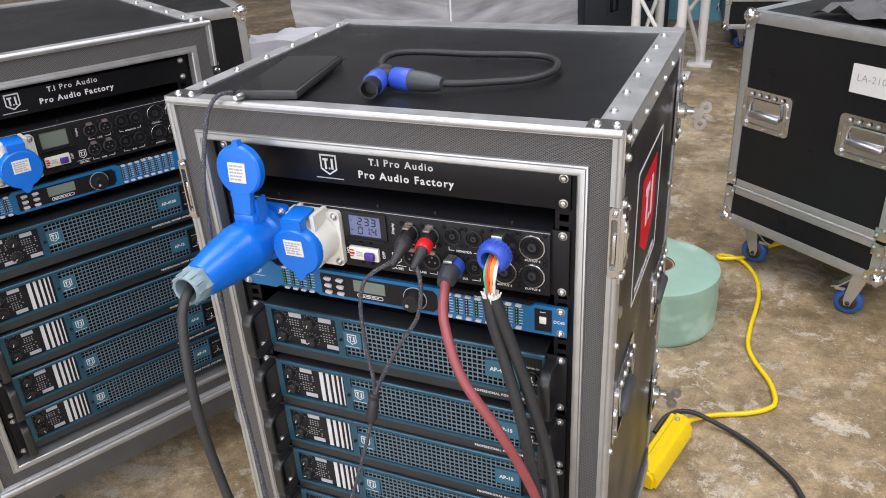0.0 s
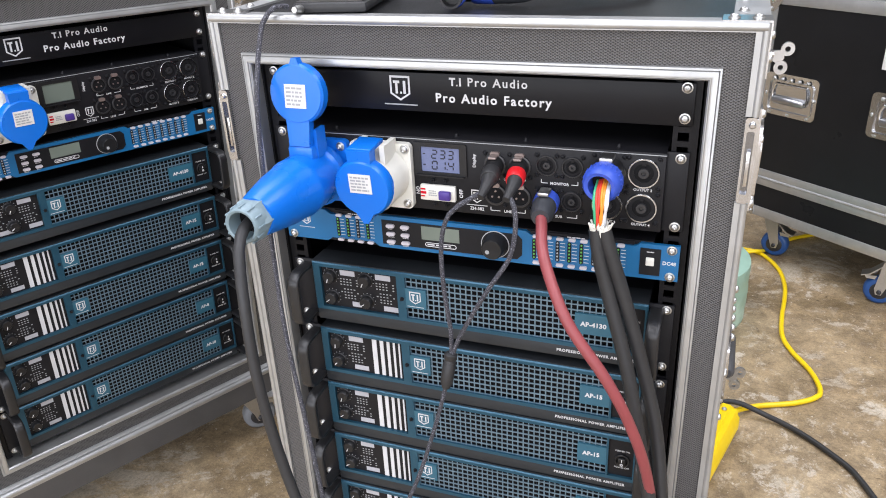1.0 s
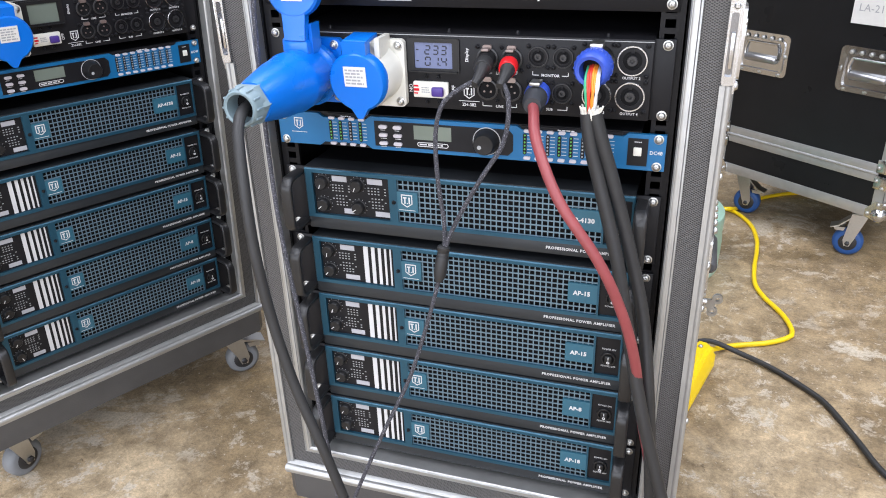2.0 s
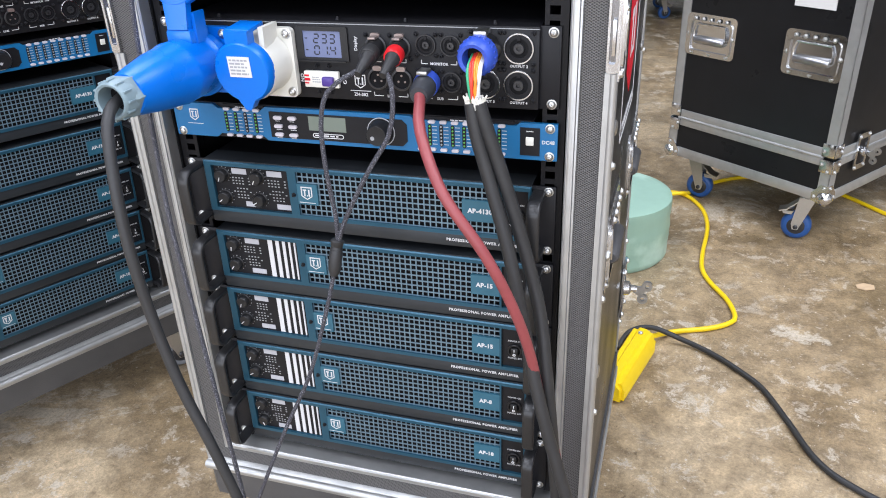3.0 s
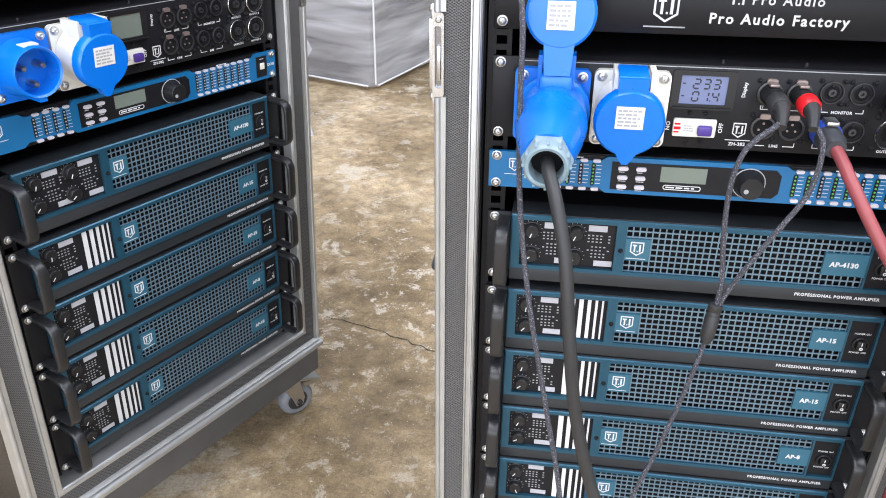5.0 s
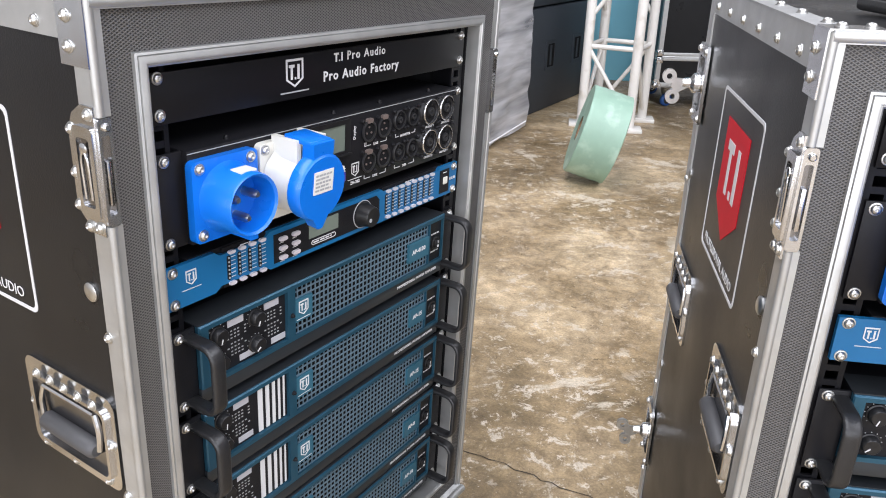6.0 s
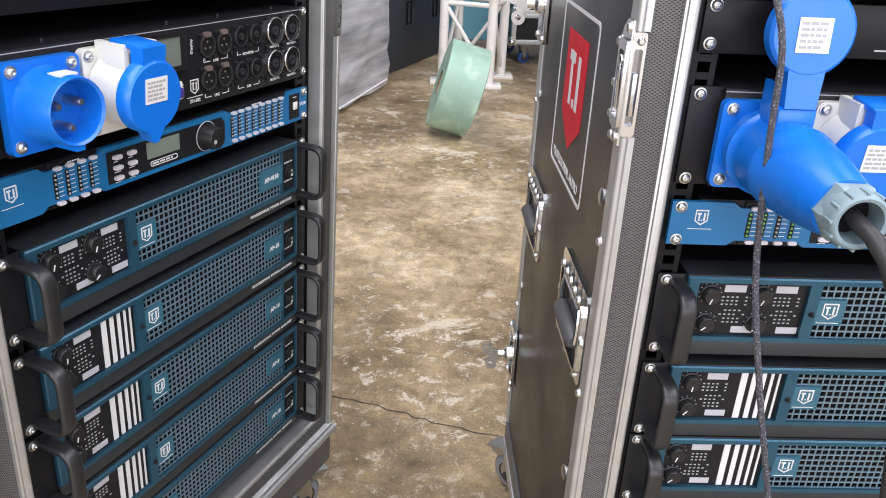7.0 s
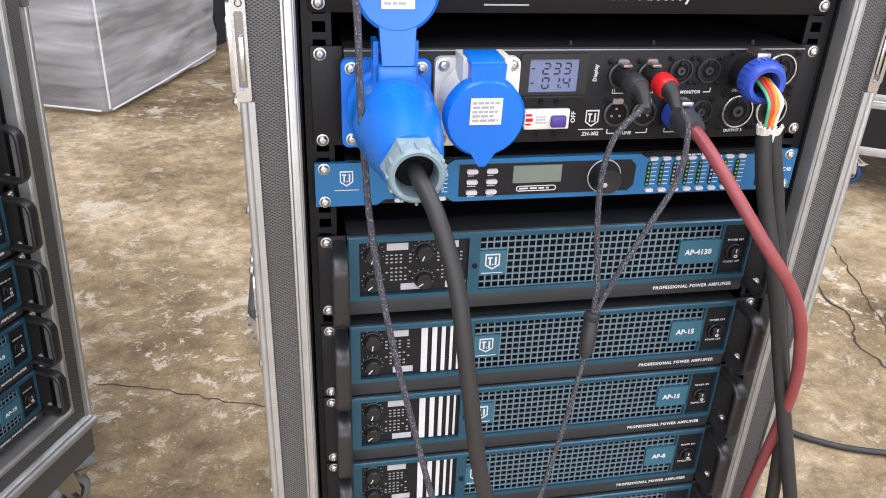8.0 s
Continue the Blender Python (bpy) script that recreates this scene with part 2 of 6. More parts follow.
PVC_BLUE = mat("blue_castor", (0.018, 0.075, 0.25), 0.4, vary=0.15, scale=60)
PU_GREY = mat("grey_castor", (0.19, 0.2, 0.215), 0.5, vary=0.15, scale=60)
GREEN = mat("pale_green_strap", (0.28, 0.43, 0.34), 0.38, vary=0.14, scale=18, bump=0.15, bump_scale=60, dirt=(0.42, 0.58, 0.48), dirt_scale=9, dirt_at=0.55)
SLATE = mat("slate_speaker_paint", (0.035, 0.042, 0.052), 0.55, vary=0.2, scale=30, bump=0.3, bump_scale=500)
WHITE_STEEL = mat("white_painted_steel", (0.72, 0.7, 0.66), 0.42, vary=0.08, scale=12, dirt=(0.5, 0.45, 0.38), dirt_scale=7, dirt_at=0.6)
TURQUOISE = mat("turquoise_sheet", (0.2, 0.52, 0.66), 0.4, vary=0.1, scale=4)
LCD_ON = glow_mat("blue_backlit_display", (0.13, 0.155, 0.27), 0.13)
LCD_OFF = mat("unlit_display", (0.16, 0.19, 0.16), 0.22, vary=0.06, scale=30)
LCD_INK = mat("display_ink", (0.01, 0.012, 0.02), 0.4)
LED_GREEN = glow_mat("green_light", (0.08, 0.3, 0.06), 0.25)
LED_RED = mat("red_lens", (0.35, 0.03, 0.02), 0.3)
PURPLE = mat("purple_toggle", (0.06, 0.03, 0.22), 0.4)
SCREEN = mat("phone_glass", (0.008, 0.008, 0.009), 0.06, coat=0.5)
WIRE_RED = mat("red_wire", (0.7, 0.05, 0.03), 0.4)
WIRE_ORANGE = mat("orange_wire", (0.85, 0.28, 0.03), 0.4)
WIRE_GREEN = mat("green_wire", (0.05, 0.4, 0.2), 0.4)
HALL_WALL = mat("painted_block_wall", (0.66, 0.67, 0.68), 0.75, vary=0.12, scale=3, bump=0.2, bump_scale=40)
HALL_ROOF = mat("grey_sheet_roof", (0.55, 0.56, 0.58), 0.6, vary=0.1, scale=2)
FILM = film_mat()
FILM_FOLD = mat("film_fold", (0.82, 0.82, 0.84), 0.28, vary=0.06, scale=30)
CARTON = mat("grey_wrapped_goods", (0.19, 0.19, 0.2), 0.6, vary=0.3, scale=6)

# ---------------- mesh helpers ----------------


def mesh_of(bm, name, smooth=44):
    me = bpy.data.meshes.new(name)
    bm.normal_update()
    for f in bm.faces:
        f.smooth = True
    for e in bm.edges:
        if len(e.link_faces) == 2 and e.calc_face_angle(0) > radians(smooth):
            e.smooth = False
    bm.to_mesh(me)
    bm.free()
    return me


def part(name, bm, material, parent=None, label="", at=None):
    """Links a bmesh (or a mesh) as one object under a thing or under a part."""
    me = bm if isinstance(bm, bpy.types.Mesh) else mesh_of(bm, name)
    if not me.materials:
        me.materials.append(material)
    ob = new(name, me)
    ob.parent = parent
    if at is not None:
        ob.matrix_basis = at
    if label:
        ob["label"] = label
    return ob


def thing(name, label, category, m=None, group="", kind=""):
    ob = new(name)
    ob.empty_display_size = 0.05
    if m is not None:
        ob.matrix_basis = m
    return tagged(ob, label, category, group, kind)


def box(bm, x0, x1, y0, y1, z0, z1, bevel=0.0):
    r = bmesh.ops.create_cube(bm, size=1.0, matrix=Matrix.LocRotScale(((x0 + x1) / 2, (y0 + y1) / 2, (z0 + z1) / 2), None, (abs(x1 - x0), abs(y1 - y0), abs(z1 - z0))))
    if bevel:
        es = list({e for v in r["verts"] for e in v.link_edges})
        bmesh.ops.bevel(bm, geom=es, offset=bevel, segments=2, profile=0.5, affect="EDGES")
    return bm


def nb():
    return bmesh.new()


def bx(*a, bevel=0.0):
    return box(nb(), *a, bevel=bevel)


def lathe(bm, p0, axis, profile, seg=20, close=True):
    """Turned body: profile of (distance along the axis, radius)."""
    axis = Vector(axis).normalized()
    q = axis.to_track_quat("Z", "Y").to_matrix()
    rings = []
    for d, r in profile:
        rings.append([bm.verts.new(Vector(p0) + q @ Vector((r * math.cos(2 * math.pi * k / seg), r * math.sin(2 * math.pi * k / seg), d))) for k in range(seg)])
    for a, b in zip(rings, rings[1:]):
        for k in range(seg):
            bm.faces.new((a[k], a[(k + 1) % seg], b[(k + 1) % seg], b[k]))
    if close:
        bm.faces.new(rings[0][::-1])
        bm.faces.new(rings[-1])
    return bm


def disc(bm, p, axis, r, h, seg=16, bevel=0.0):
    if bevel:
        return lathe(bm, p, axis, [(0, r), (h - bevel, r), (h, r - bevel)], seg)
    return lathe(bm, p, axis, [(0, r), (h, r)], seg)


def ring(bm, p, axis, r0, r1, h, seg=24):
    return lathe(bm, p, axis, [(0, r1), (h * 0.8, r1), (h, r1 - (r1 - r0) * 0.3), (h, r0), (0, r0)], seg, close=False)


def prism(bm, poly, y0, y1):
    """A plate with the outline poly (x, z), between y0 and y1."""
    a = [bm.verts.new((x, y0, z)) for x, z in poly]
    b = [bm.verts.new((x, y1, z)) for x, z in poly]
    k = len(poly)
    bm.faces.new(a)
    bm.faces.new(b[::-1])
    for i in range(k):
        bm.faces.new((a[i], b[i], b[(i + 1) % k], a[(i + 1) % k]))
    bmesh.ops.recalc_face_normals(bm, faces=bm.faces)
    return bm


def rounded(x0, x1, z0, z1, r, n=4):
    pts = []
    for cx, cz, a in ((x1 - r, z1 - r, 0), (x0 + r, z1 - r, 90), (x0 + r, z0 + r, 180), (x1 - r, z0 + r, 270)):
        for k in range(n + 1):
            t = radians(a + 90 * k / n)
            pts.append((cx + r * math.cos(t), cz + r * math.sin(t)))
    return pts


def frame_plate(bm, outer, inner, y0, y1):
    """A plate with an opening: outer and inner outlines with the same number of points."""
    rows = [[bm.verts.new((x, y, z)) for x, z in o] for o, y in ((outer, y0), (inner, y0), (inner, y1), (outer, y1))]
    k = len(outer)
    for a, b in zip(rows, rows[1:] + rows[:1]):
        for i in range(k):
            bm.faces.new((a[i], a[(i + 1) % k], b[(i + 1) % k], b[i]))
    bmesh.ops.recalc_face_normals(bm, faces=bm.faces)
    return bm


def spline(pts, step=0.012):
    """A smooth line through points (Catmull-Rom)."""
    p = [Vector(q) for q in pts]
    p = [2 * p[0] - p[1]] + p + [2 * p[-1] - p[-2]]
    out = []
    for a, b, c, d in zip(p, p[1:], p[2:], p[3:]):
        n = max(2, int((c - b).length / step))
        for k in range(n):
            t = k / n
            out.append(0.5 * ((2 * b) + (c - a) * t + (2 * a - 5 * b + 4 * c - d) * t * t + (3 * b - a - 3 * c + d) * t ** 3))
    out.append(p[-2])
    return out


def tube(bm, pts, r, seg=10, step=0.012, smooth=True):
    line = spline(pts, step) if smooth else [Vector(q) for q in pts]
    up = Vector((0.31, 0.17, 0.93))
    rings = []
    for i, q in enumerate(line):
        d = (line[min(i + 1, len(line) - 1)] - line[max(i - 1, 0)]).normalized()
        u = (up - d * up.dot(d)).normalized()
        up = u
        v = d.cross(u)
        rr = r[0] + (r[1] - r[0]) * i / max(1, len(line) - 1) if isinstance(r, tuple) else r
        rings.append([bm.verts.new(q + rr * (math.cos(2 * math.pi * k / seg) * u + math.sin(2 * math.pi * k / seg) * v)) for k in range(seg)])
    for a, b in zip(rings, rings[1:]):
        for k in range(seg):
            bm.faces.new((a[k], a[(k + 1) % seg], b[(k + 1) % seg], b[k]))
    bm.faces.new(rings[0][::-1])
    bm.faces.new(rings[-1])
    return bm


def writing(text, size, x, y, z, spacing=1.0, bold=0.0, align="CENTER", turn=None):
    """Letters as a thin mesh that stands in the x-z plane and faces -y."""
    c = bpy.data.curves.new("writing", "FONT")
    c.body, c.size, c.align_x, c.align_y, c.space_character, c.extrude, c.offset = text, size, align, "CENTER", spacing, 0.0002, bold
    c.resolution_u = 2
    ob = bpy.data.objects.new("writing", c)
    me = bpy.data.meshes.new_from_object(ob)
    bpy.data.objects.remove(ob)
    bpy.data.curves.remove(c)
    me.transform(turn if turn is not None else pose(x, y, z, 90, 0, 0))
    me.materials.clear()
    return me


def shield(bm, cx, cz, w, h, y0, y1, solid=False):
    """Pointed badge outline with two upright strokes in it."""
    def out(k):
        a, b = w / 2 * k, h / 2 * k
        return [(cx - a, cz + b), (cx + a, cz + b), (cx + a, cz - b * 0.45), (cx, cz - b), (cx - a, cz - b * 0.45)]
    if solid:
        prism(bm, out(1.0), y0, y1)
    else:
        frame_plate(bm, out(1.0), out(0.84), y0, y1)
        strokes(bm, cx, cz, w, h, y0, y1)
    return bm


def strokes(bm, cx, cz, w, h, y0, y1):
    box(bm, cx - w * 0.33, cx - w * 0.02, y0, y1, cz + h * 0.2, cz + h * 0.3)
    box(bm, cx - w * 0.23, cx - w * 0.12, y0, y1, cz - h * 0.22, cz + h * 0.2)
    box(bm, cx + w * 0.16, cx + w * 0.28, y0, y1, cz - h * 0.22, cz + h * 0.3)
    box(bm, cx + w * 0.0, cx + w * 0.08, y0, y1, cz - h * 0.22, cz - h * 0.14)


def screw_mesh(axis=(0, -1, 0), r=0.0044):
    """Pan head with a cross recess cut as a small inner cone."""
    bm = nb()
    lathe(bm, (0, 0, 0), axis, [(0, r * 1.3), (0.0008, r * 1.25), (0.001, r), (0.0024, r * 0.95), (0.0036, r * 0.65), (0.0038, r * 0.36), (0.0022, 0.0004)], 12)
    return mesh_of(bm, "screw")


SCREW = screw_mesh()
SCREW.materials.append(ZINC)
SCREW_SMALL = screw_mesh(r=0.0022)
SCREW_SMALL.materials.append(BLACK)
RIVET = screw_mesh(r=0.0042)
RIVET.materials.append(ZINC)

# ---------------- the hall ----------------
floor = part("floor", bx(-9, 7, -8, 12, -0.2, 0.0), CONCRETE)
tagged(floor, "stained brown-grey concrete workshop floor with worn pale patches", "floor", kind="structure")


def crack(pts, w):
    bm = nb()
    rnd = random.Random(len(pts) * 7 + int(w * 1e5))
    line = spline([(x, y, 0) for x, y in pts], 0.02)
    a, b = [], []
    for i, q in enumerate(line):
        d = (line[min(i + 1, len(line) - 1)] - line[max(i - 1, 0)]).normalized()
        n_ = Vector((-d.y, d.x, 0))
        j = n_ * rnd.uniform(-0.006, 0.006)
        k = w * rnd.uniform(0.3, 1.0)
        a.append(bm.verts.new(q + j + n_ * k + Vector((0, 0, 0.0012))))
        b.append(bm.verts.new(q + j - n_ * k + Vector((0, 0, 0.0012))))
    for i in range(len(a) - 1):
        bm.faces.new((a[i], b[i], b[i + 1], a[i + 1]))
    return bm


CRACK = mat("dark_crack", (0.05, 0.04, 0.03), 0.9, vary=0.3, scale=50)
for pts, w in (([(-1.142, 1.575), (-0.984, 1.526), (-0.884, 1.485), (-0.784, 1.446), (-0.604, 1.39)], 0.0016),
               ([(0.712, 1.854), (0.701, 1.796), (0.675, 1.699), (0.683, 1.612), (0.615, 1.505), (0.62, 1.447), (0.615, 1.356)], 0.0045),
               ([(0.926, 2.09), (0.857, 1.868), (0.777, 1.658), (0.715, 1.505)], 0.003)):
    part("crack", crack(pts, w), CRACK, floor)

for nm, dims in (("wall_north", (-9, 7, 12, 12.2, 0, 5)), ("wall_west", (-9.2, -9, -8, 12, 0, 5)), ("wall_east", (7, 7.2, -8, 12, 0, 5))):
    tagged(part(nm, bx(*dims), HALL_WALL), "plain grey painted hall wall", "wall", kind="structure")
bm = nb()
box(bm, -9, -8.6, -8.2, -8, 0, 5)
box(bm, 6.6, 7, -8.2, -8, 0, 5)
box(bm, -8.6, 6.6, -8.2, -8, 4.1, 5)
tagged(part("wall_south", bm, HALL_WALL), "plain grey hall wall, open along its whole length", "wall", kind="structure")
bm = nb()
for a, b in ((-9, -3.0), (-0.8, 1.3), (3.5, 7)):
    box(bm, a, b, -8, 12, 5, 5.15)
for a, b in ((-3.0, -0.8), (1.3, 3.5)):
    box(bm, a, b, -8, -5.5, 5, 5.15)
    box(bm, a, b, 4, 12, 5, 5.15)
tagged(part("ceiling", bm, HALL_ROOF), "grey sheet roof with two open skylight strips", "ceiling", kind="structure")

# ---------------- flight case of the racks ----------------
HW, TOP, DEEP, BASE = 0.2985, 0.970, 0.487, 0.085


def recessed_handle(parent, m, recess=None, grip=None):
    """Spring handle in a pressed dish; faces -y."""
    w, h = 0.07, 0.0515
    o, i = rounded(-w, w, -h, h, 0.012), rounded(-w + 0.0145, w - 0.0145, -h + 0.013, h - 0.019, 0.007)
    bm = nb()
    frame_plate(bm, o, i, -0.003, 0.0)
    i2 = rounded(-w + 0.014, w - 0.014, -h + 0.0125, h - 0.0185, 0.006)
    frame_plate(bm, rounded(-w + 0.0105, w - 0.0105, -h + 0.009, h - 0.015, 0.010), i, -0.0065, -0.002)
    dish = part("handle_dish", bm, CHROME, parent, "pressed chrome handle dish", m)
    # flat plate without depth; its default dark tone paints the dish's inner shade
    part("recess", prism(nb(), i2, -0.0012, -0.0008), recess or DISH_SHADE, dish)
    part("grip", lathe(nb(), (-0.042, -0.0062, -0.012), (1, 0, 0), [(0, 0.006), (0.004, 0.0095), (0.08, 0.0095), (0.084, 0.006)], 12), grip or GRIP, dish, "rounded grip")
    bm = nb()
    for sx in (-1, 1):
        tube(bm, [(sx * 0.044, -0.0055, -0.012), (sx * 0.046, -0.005, 0.008), (sx * 0.04, -0.004, 0.026)], 0.0028, 8)
    tube(bm, [(-0.04, -0.004, 0.026), (0.04, -0.004, 0.026)], 0.0028, 8, smooth=False)
    part("bail", bm, CHROME, dish)
    for k in range(5):
        part("rivet", RIVET, ZINC, dish, at=pose(-0.044 + 0.022 * k, -0.0065, h - 0.012))
    for k in range(3):
        part("rivet", RIVET, ZINC, dish, at=pose(-0.05 + 0.05 * k, -0.003, -h + 0.007))
    for sx in (-1, 1):
        part("rivet", RIVET, ZINC, dish, at=pose(sx * (w - 0.008), -0.003, 0))
    return dish


def butterfly(parent, m):
    """Butterfly latch: dish, hub and folded-out wing; faces -y."""
    d = part("latch_plate", frame_plate(nb(), rounded(-0.03, 0.03, -0.052, 0.052, 0.008), rounded(-0.02, 0.02, -0.036, 0.036, 0.006), -0.004, 0), CHROME, parent, "chrome butterfly latch", m)
    part("recess", prism(nb(), rounded(-0.021, 0.021, -0.037, 0.037, 0.006), -0.0012, -0.0006), BLACK, d)
    bm = nb()
    lathe(bm, (0, 0, 0), (0, -1, 0), [(0, 0.014), (0.012, 0.013), (0.016, 0.007), (0.026, 0.006)], 14)
    part("hub", bm, CHROME, d)
    bm = nb()
    outline = [(0.0, -0.006), (0.014, -0.010), (0.021, -0.012), (0.0265, -0.007), (0.029, 0.0), (0.0265, 0.007), (0.021, 0.012), (0.014, 0.010), (0.0, 0.006)]
    prism(bm, outline, -0.0015, 0.0015)
    for side in (-1, 1):
        lathe(bm, (0.029, 0, side * 0.0165), (0, 1, 0), [(-0.0018, 0.0048), (-0.0018, 0.0118), (0.0018, 0.0118), (0.0018, 0.0048), (-0.0018, 0.0048)], 20, close=False)
    bmesh.ops.transform(bm, matrix=pose(0, -0.018, 0, 0, 14, -90) @ Matrix.Diagonal((0.8, 1.7, 0.85, 1)), verts=bm.verts)
    part("wing", bm, ZINC, d)
    for sx in (-1, 1):
        for sz in (-1, 1):
            part("rivet", RIVET, ZINC, d, at=pose(sx * 0.023, -0.004, sz * 0.044))
    return d


def castor(parent, x, y, z_top, material, turn, brake=True, r=0.036, low=0.0):
    """low: how far the floor lies under the thing's own zero."""
    z = r - low
    bm = nb()
    box(bm, x - 0.032, x + 0.032, y - 0.03, y + 0.03, z_top - 0.005, z_top - 0.0005, 0.001)
    lathe(bm, (x, y, z_top - 0.005), (0, 0, -1), [(0, 0.025), (0.006, 0.026), (0.010, 0.022), (0.014, 0.021)], 18)
    top = z_top - 0.017
    tilt = Matrix.Translation((x, y, 0)) @ pose(0, 0, 0, 0, 0, turn)
    b2 = nb()
    box(b2, -0.021, 0.021, -0.021, 0.021, top - 0.001, top + 0.003, 0.001)
    for sx in (-1, 1):
        prism(b2, [(-0.021, top), (0.021, top), (0.031, z + 0.008), (0.026, z - 0.009), (0.012, z - 0.009), (0.004, z + 0.012)], sx * 0.0205 - 0.0012, sx * 0.0205 + 0.0012)
    if brake:
        zp = z + r + 0.004
        prism(b2, [(0.012, top - 0.002), (0.012, top - 0.006), (0.048, zp), (0.068, zp - 0.006), (0.070, zp - 0.003), (0.050, zp + 0.004)], -0.018, 0.018)
        for sy in (-1, 1):
            prism(b2, [(0.030, zp + 0.001), (0.060, zp - 0.002), (0.056, zp - 0.010), (0.034, zp - 0.010)], sy * 0.0178 - 0.001, sy * 0.0178 + 0.001)
    bmesh.ops.transform(b2, matrix=tilt, verts=b2.verts)
    tmp = bpy.data.meshes.new("t")
    b2.to_mesh(tmp)
    bm.from_mesh(tmp)
    b2.free()
    c = part("castor", bm, ZINC, parent, "zinc swivel castor fork with a brake pedal")
    b3 = nb()
    lathe(b3, (0.018, -0.0155, z), (0, 1, 0), [(0, r * 0.62), (0.0004, r * 0.80), (0.002, r - 0.005), (0.006, r - 0.0008), (0.0155, r), (0.025, r - 0.0008), (0.029, r - 0.005), (0.0306, r * 0.80), (0.031, r * 0.62)], 28)
    bmesh.ops.transform(b3, matrix=tilt, verts=b3.verts)
    wheel = part("wheel", b3, material, c)
    b4 = nb()
    for sy in (-1, 1):
        lathe(b4, (0.018, sy * 0.0152, z), (0, sy, 0), [(0, r * 0.6), (0.0012, r * 0.56), (0.0012, r * 0.3), (0.0034, r * 0.26)], 20)
        lathe(b4, (0.018, sy * 0.0216, z), (0, sy, 0), [(0, 0.0068), (0.004, 0.0068), (0.0052, 0.005)], 6)
    bmesh.ops.transform(b4, matrix=tilt, verts=b4.verts)
    part("hub", b4, SOCKET, wheel)
    return c


def rack_case(m, label):
    case = thing("flight_case", label, "flight case", m @ pose(0, -0.012, 0), "amplifier racks")
    t = 0.009
    # boards
    for sx in (-1, 1):
        part("side_board", bx(sx * HW, sx * (HW - t), 0.004, DEEP, 0.1375, TOP - 0.002), LAMINATE, case)
    part("top_board", bx(-HW + t, HW - t, 0.004, DEEP, TOP - t - 0.002, TOP - 0.002), LAMINATE, case)
    part("back_board", bx(-HW + t, HW - t, DEEP - t, DEEP - 0.002, 0.1375, TOP - t - 0.002), LAMINATE, case)
    part("inner_lining", bx(-HW + t + 0.002, HW - t - 0.002, 0.33, 0.335, 0.16, TOP - t - 0.004), VOID, case)
    bm = nb()
    box(bm, -HW - 0.004, HW + 0.004, -0.012, DEEP - 0.004, BASE, 0.1362)
    es = [e for e in bm.edges if abs(e.verts[0].co.z - e.verts[1].co.z) > 0.02]
    bmesh.ops.bevel(bm, geom=es, offset=0.016, segments=1, affect="EDGES")
    part("base", bm, BASE_BOARD, case, "grey-black base board with chamfered corners")
    # front frame, rack opening
    part("front_frame", frame_plate(nb(), [(-HW + 0.002, 0.138), (HW - 0.002, 0.138), (HW - 0.002, TOP - 0.004), (-HW + 0.002, TOP - 0.004)],
                                    [(-0.261, 0.181), (0.261, 0.181), (0.261, 0.9255), (-0.261, 0.9255)], -0.001, 0.012), DIAMOND, case, "grey-black laminate with a lozenge grain")
    bm = nb()
    O = lambda d: [(-0.264 + d, 0.178 + d), (0.264 - d, 0.178 + d), (0.264 - d, 0.9285 - d), (-0.264 + d, 0.9285 - d)]
    steps = ((0.0, -0.001), (0.0004, -0.0042), (0.0022, -0.0052), (0.0028, -0.0040), (0.0034, -0.0058), (0.0072, -0.0074), (0.0092, -0.0070), (0.0098, -0.0056), (0.0106, -0.0056), (0.0122, -0.0040), (0.0124, 0.034))
    rings = [[bm.verts.new((x, y, z)) for x, z in O(d)] for d, y in steps]
    for a, b in zip(rings, rings[1:]):
        for k in range(4):
            bm.faces.new((a[k], a[(k + 1) % 4], b[(k + 1) % 4], b[k]))
    bmesh.ops.recalc_face_normals(bm, faces=bm.faces)
    part("opening_rim", bm, ALU, case, "brushed aluminium rim round the rack opening")
    # rack rails with square holes
    for sx in (-1, 1):
        bm = nb()
        for k in range(46):
            z = 0.212 + k * 0.0151
            box(bm, sx * 0.2275, sx * 0.2385, 0.0162, 0.019, z - 0.003, z + 0.003)
        box(bm, sx * 0.2225, sx * 0.2275, 0.016, 0.019, 0.195, 0.915)
        box(bm, sx * 0.2385, sx * 0.2475, 0.016, 0.019, 0.195, 0.915)
        box(bm, sx * 0.2445, sx * 0.2475, 0.0192, 0.06, 0.195, 0.915)
        part("rack_rail", bm, BRUSHED_BLACK, case)
        part("cavity_wall", bx(sx * 0.2495, sx * 0.2545, 0.014, 0.33, 0.16, 0.955), VOID, case)
    # aluminium edges
    e = 0.0022
    for sx in (-1, 1):
        for z0, z1 in ((0.139, 0.796), (0.884, TOP)):
            bm = nb()
            box(bm, sx * (HW + e), sx * HW, -0.004, 0.0165, z0, z1)
            box(bm, sx * (HW + e), sx * (HW - 0.010), -0.0045, -0.0012, z0, z1)
            lathe(bm, (sx * (HW - 0.0012), -0.003, z0), (0, 0, 1), [(0, 0.0038), (z1 - z0, 0.0038)], 10)
            part("edge_trim", bm, ALU, case)
        bm = nb()
        box(bm, sx * (HW + e), sx * HW, DEEP - 0.027, DEEP, 0.139, TOP)
        part("edge_trim", bm, ALU, case)
        bm = nb()
        box(bm, sx * (HW + e), sx * (HW - (0.031 if sx > 0 else 0.022)), 0.026, DEEP - 0.026, TOP - 0.002, TOP + 0.0005)
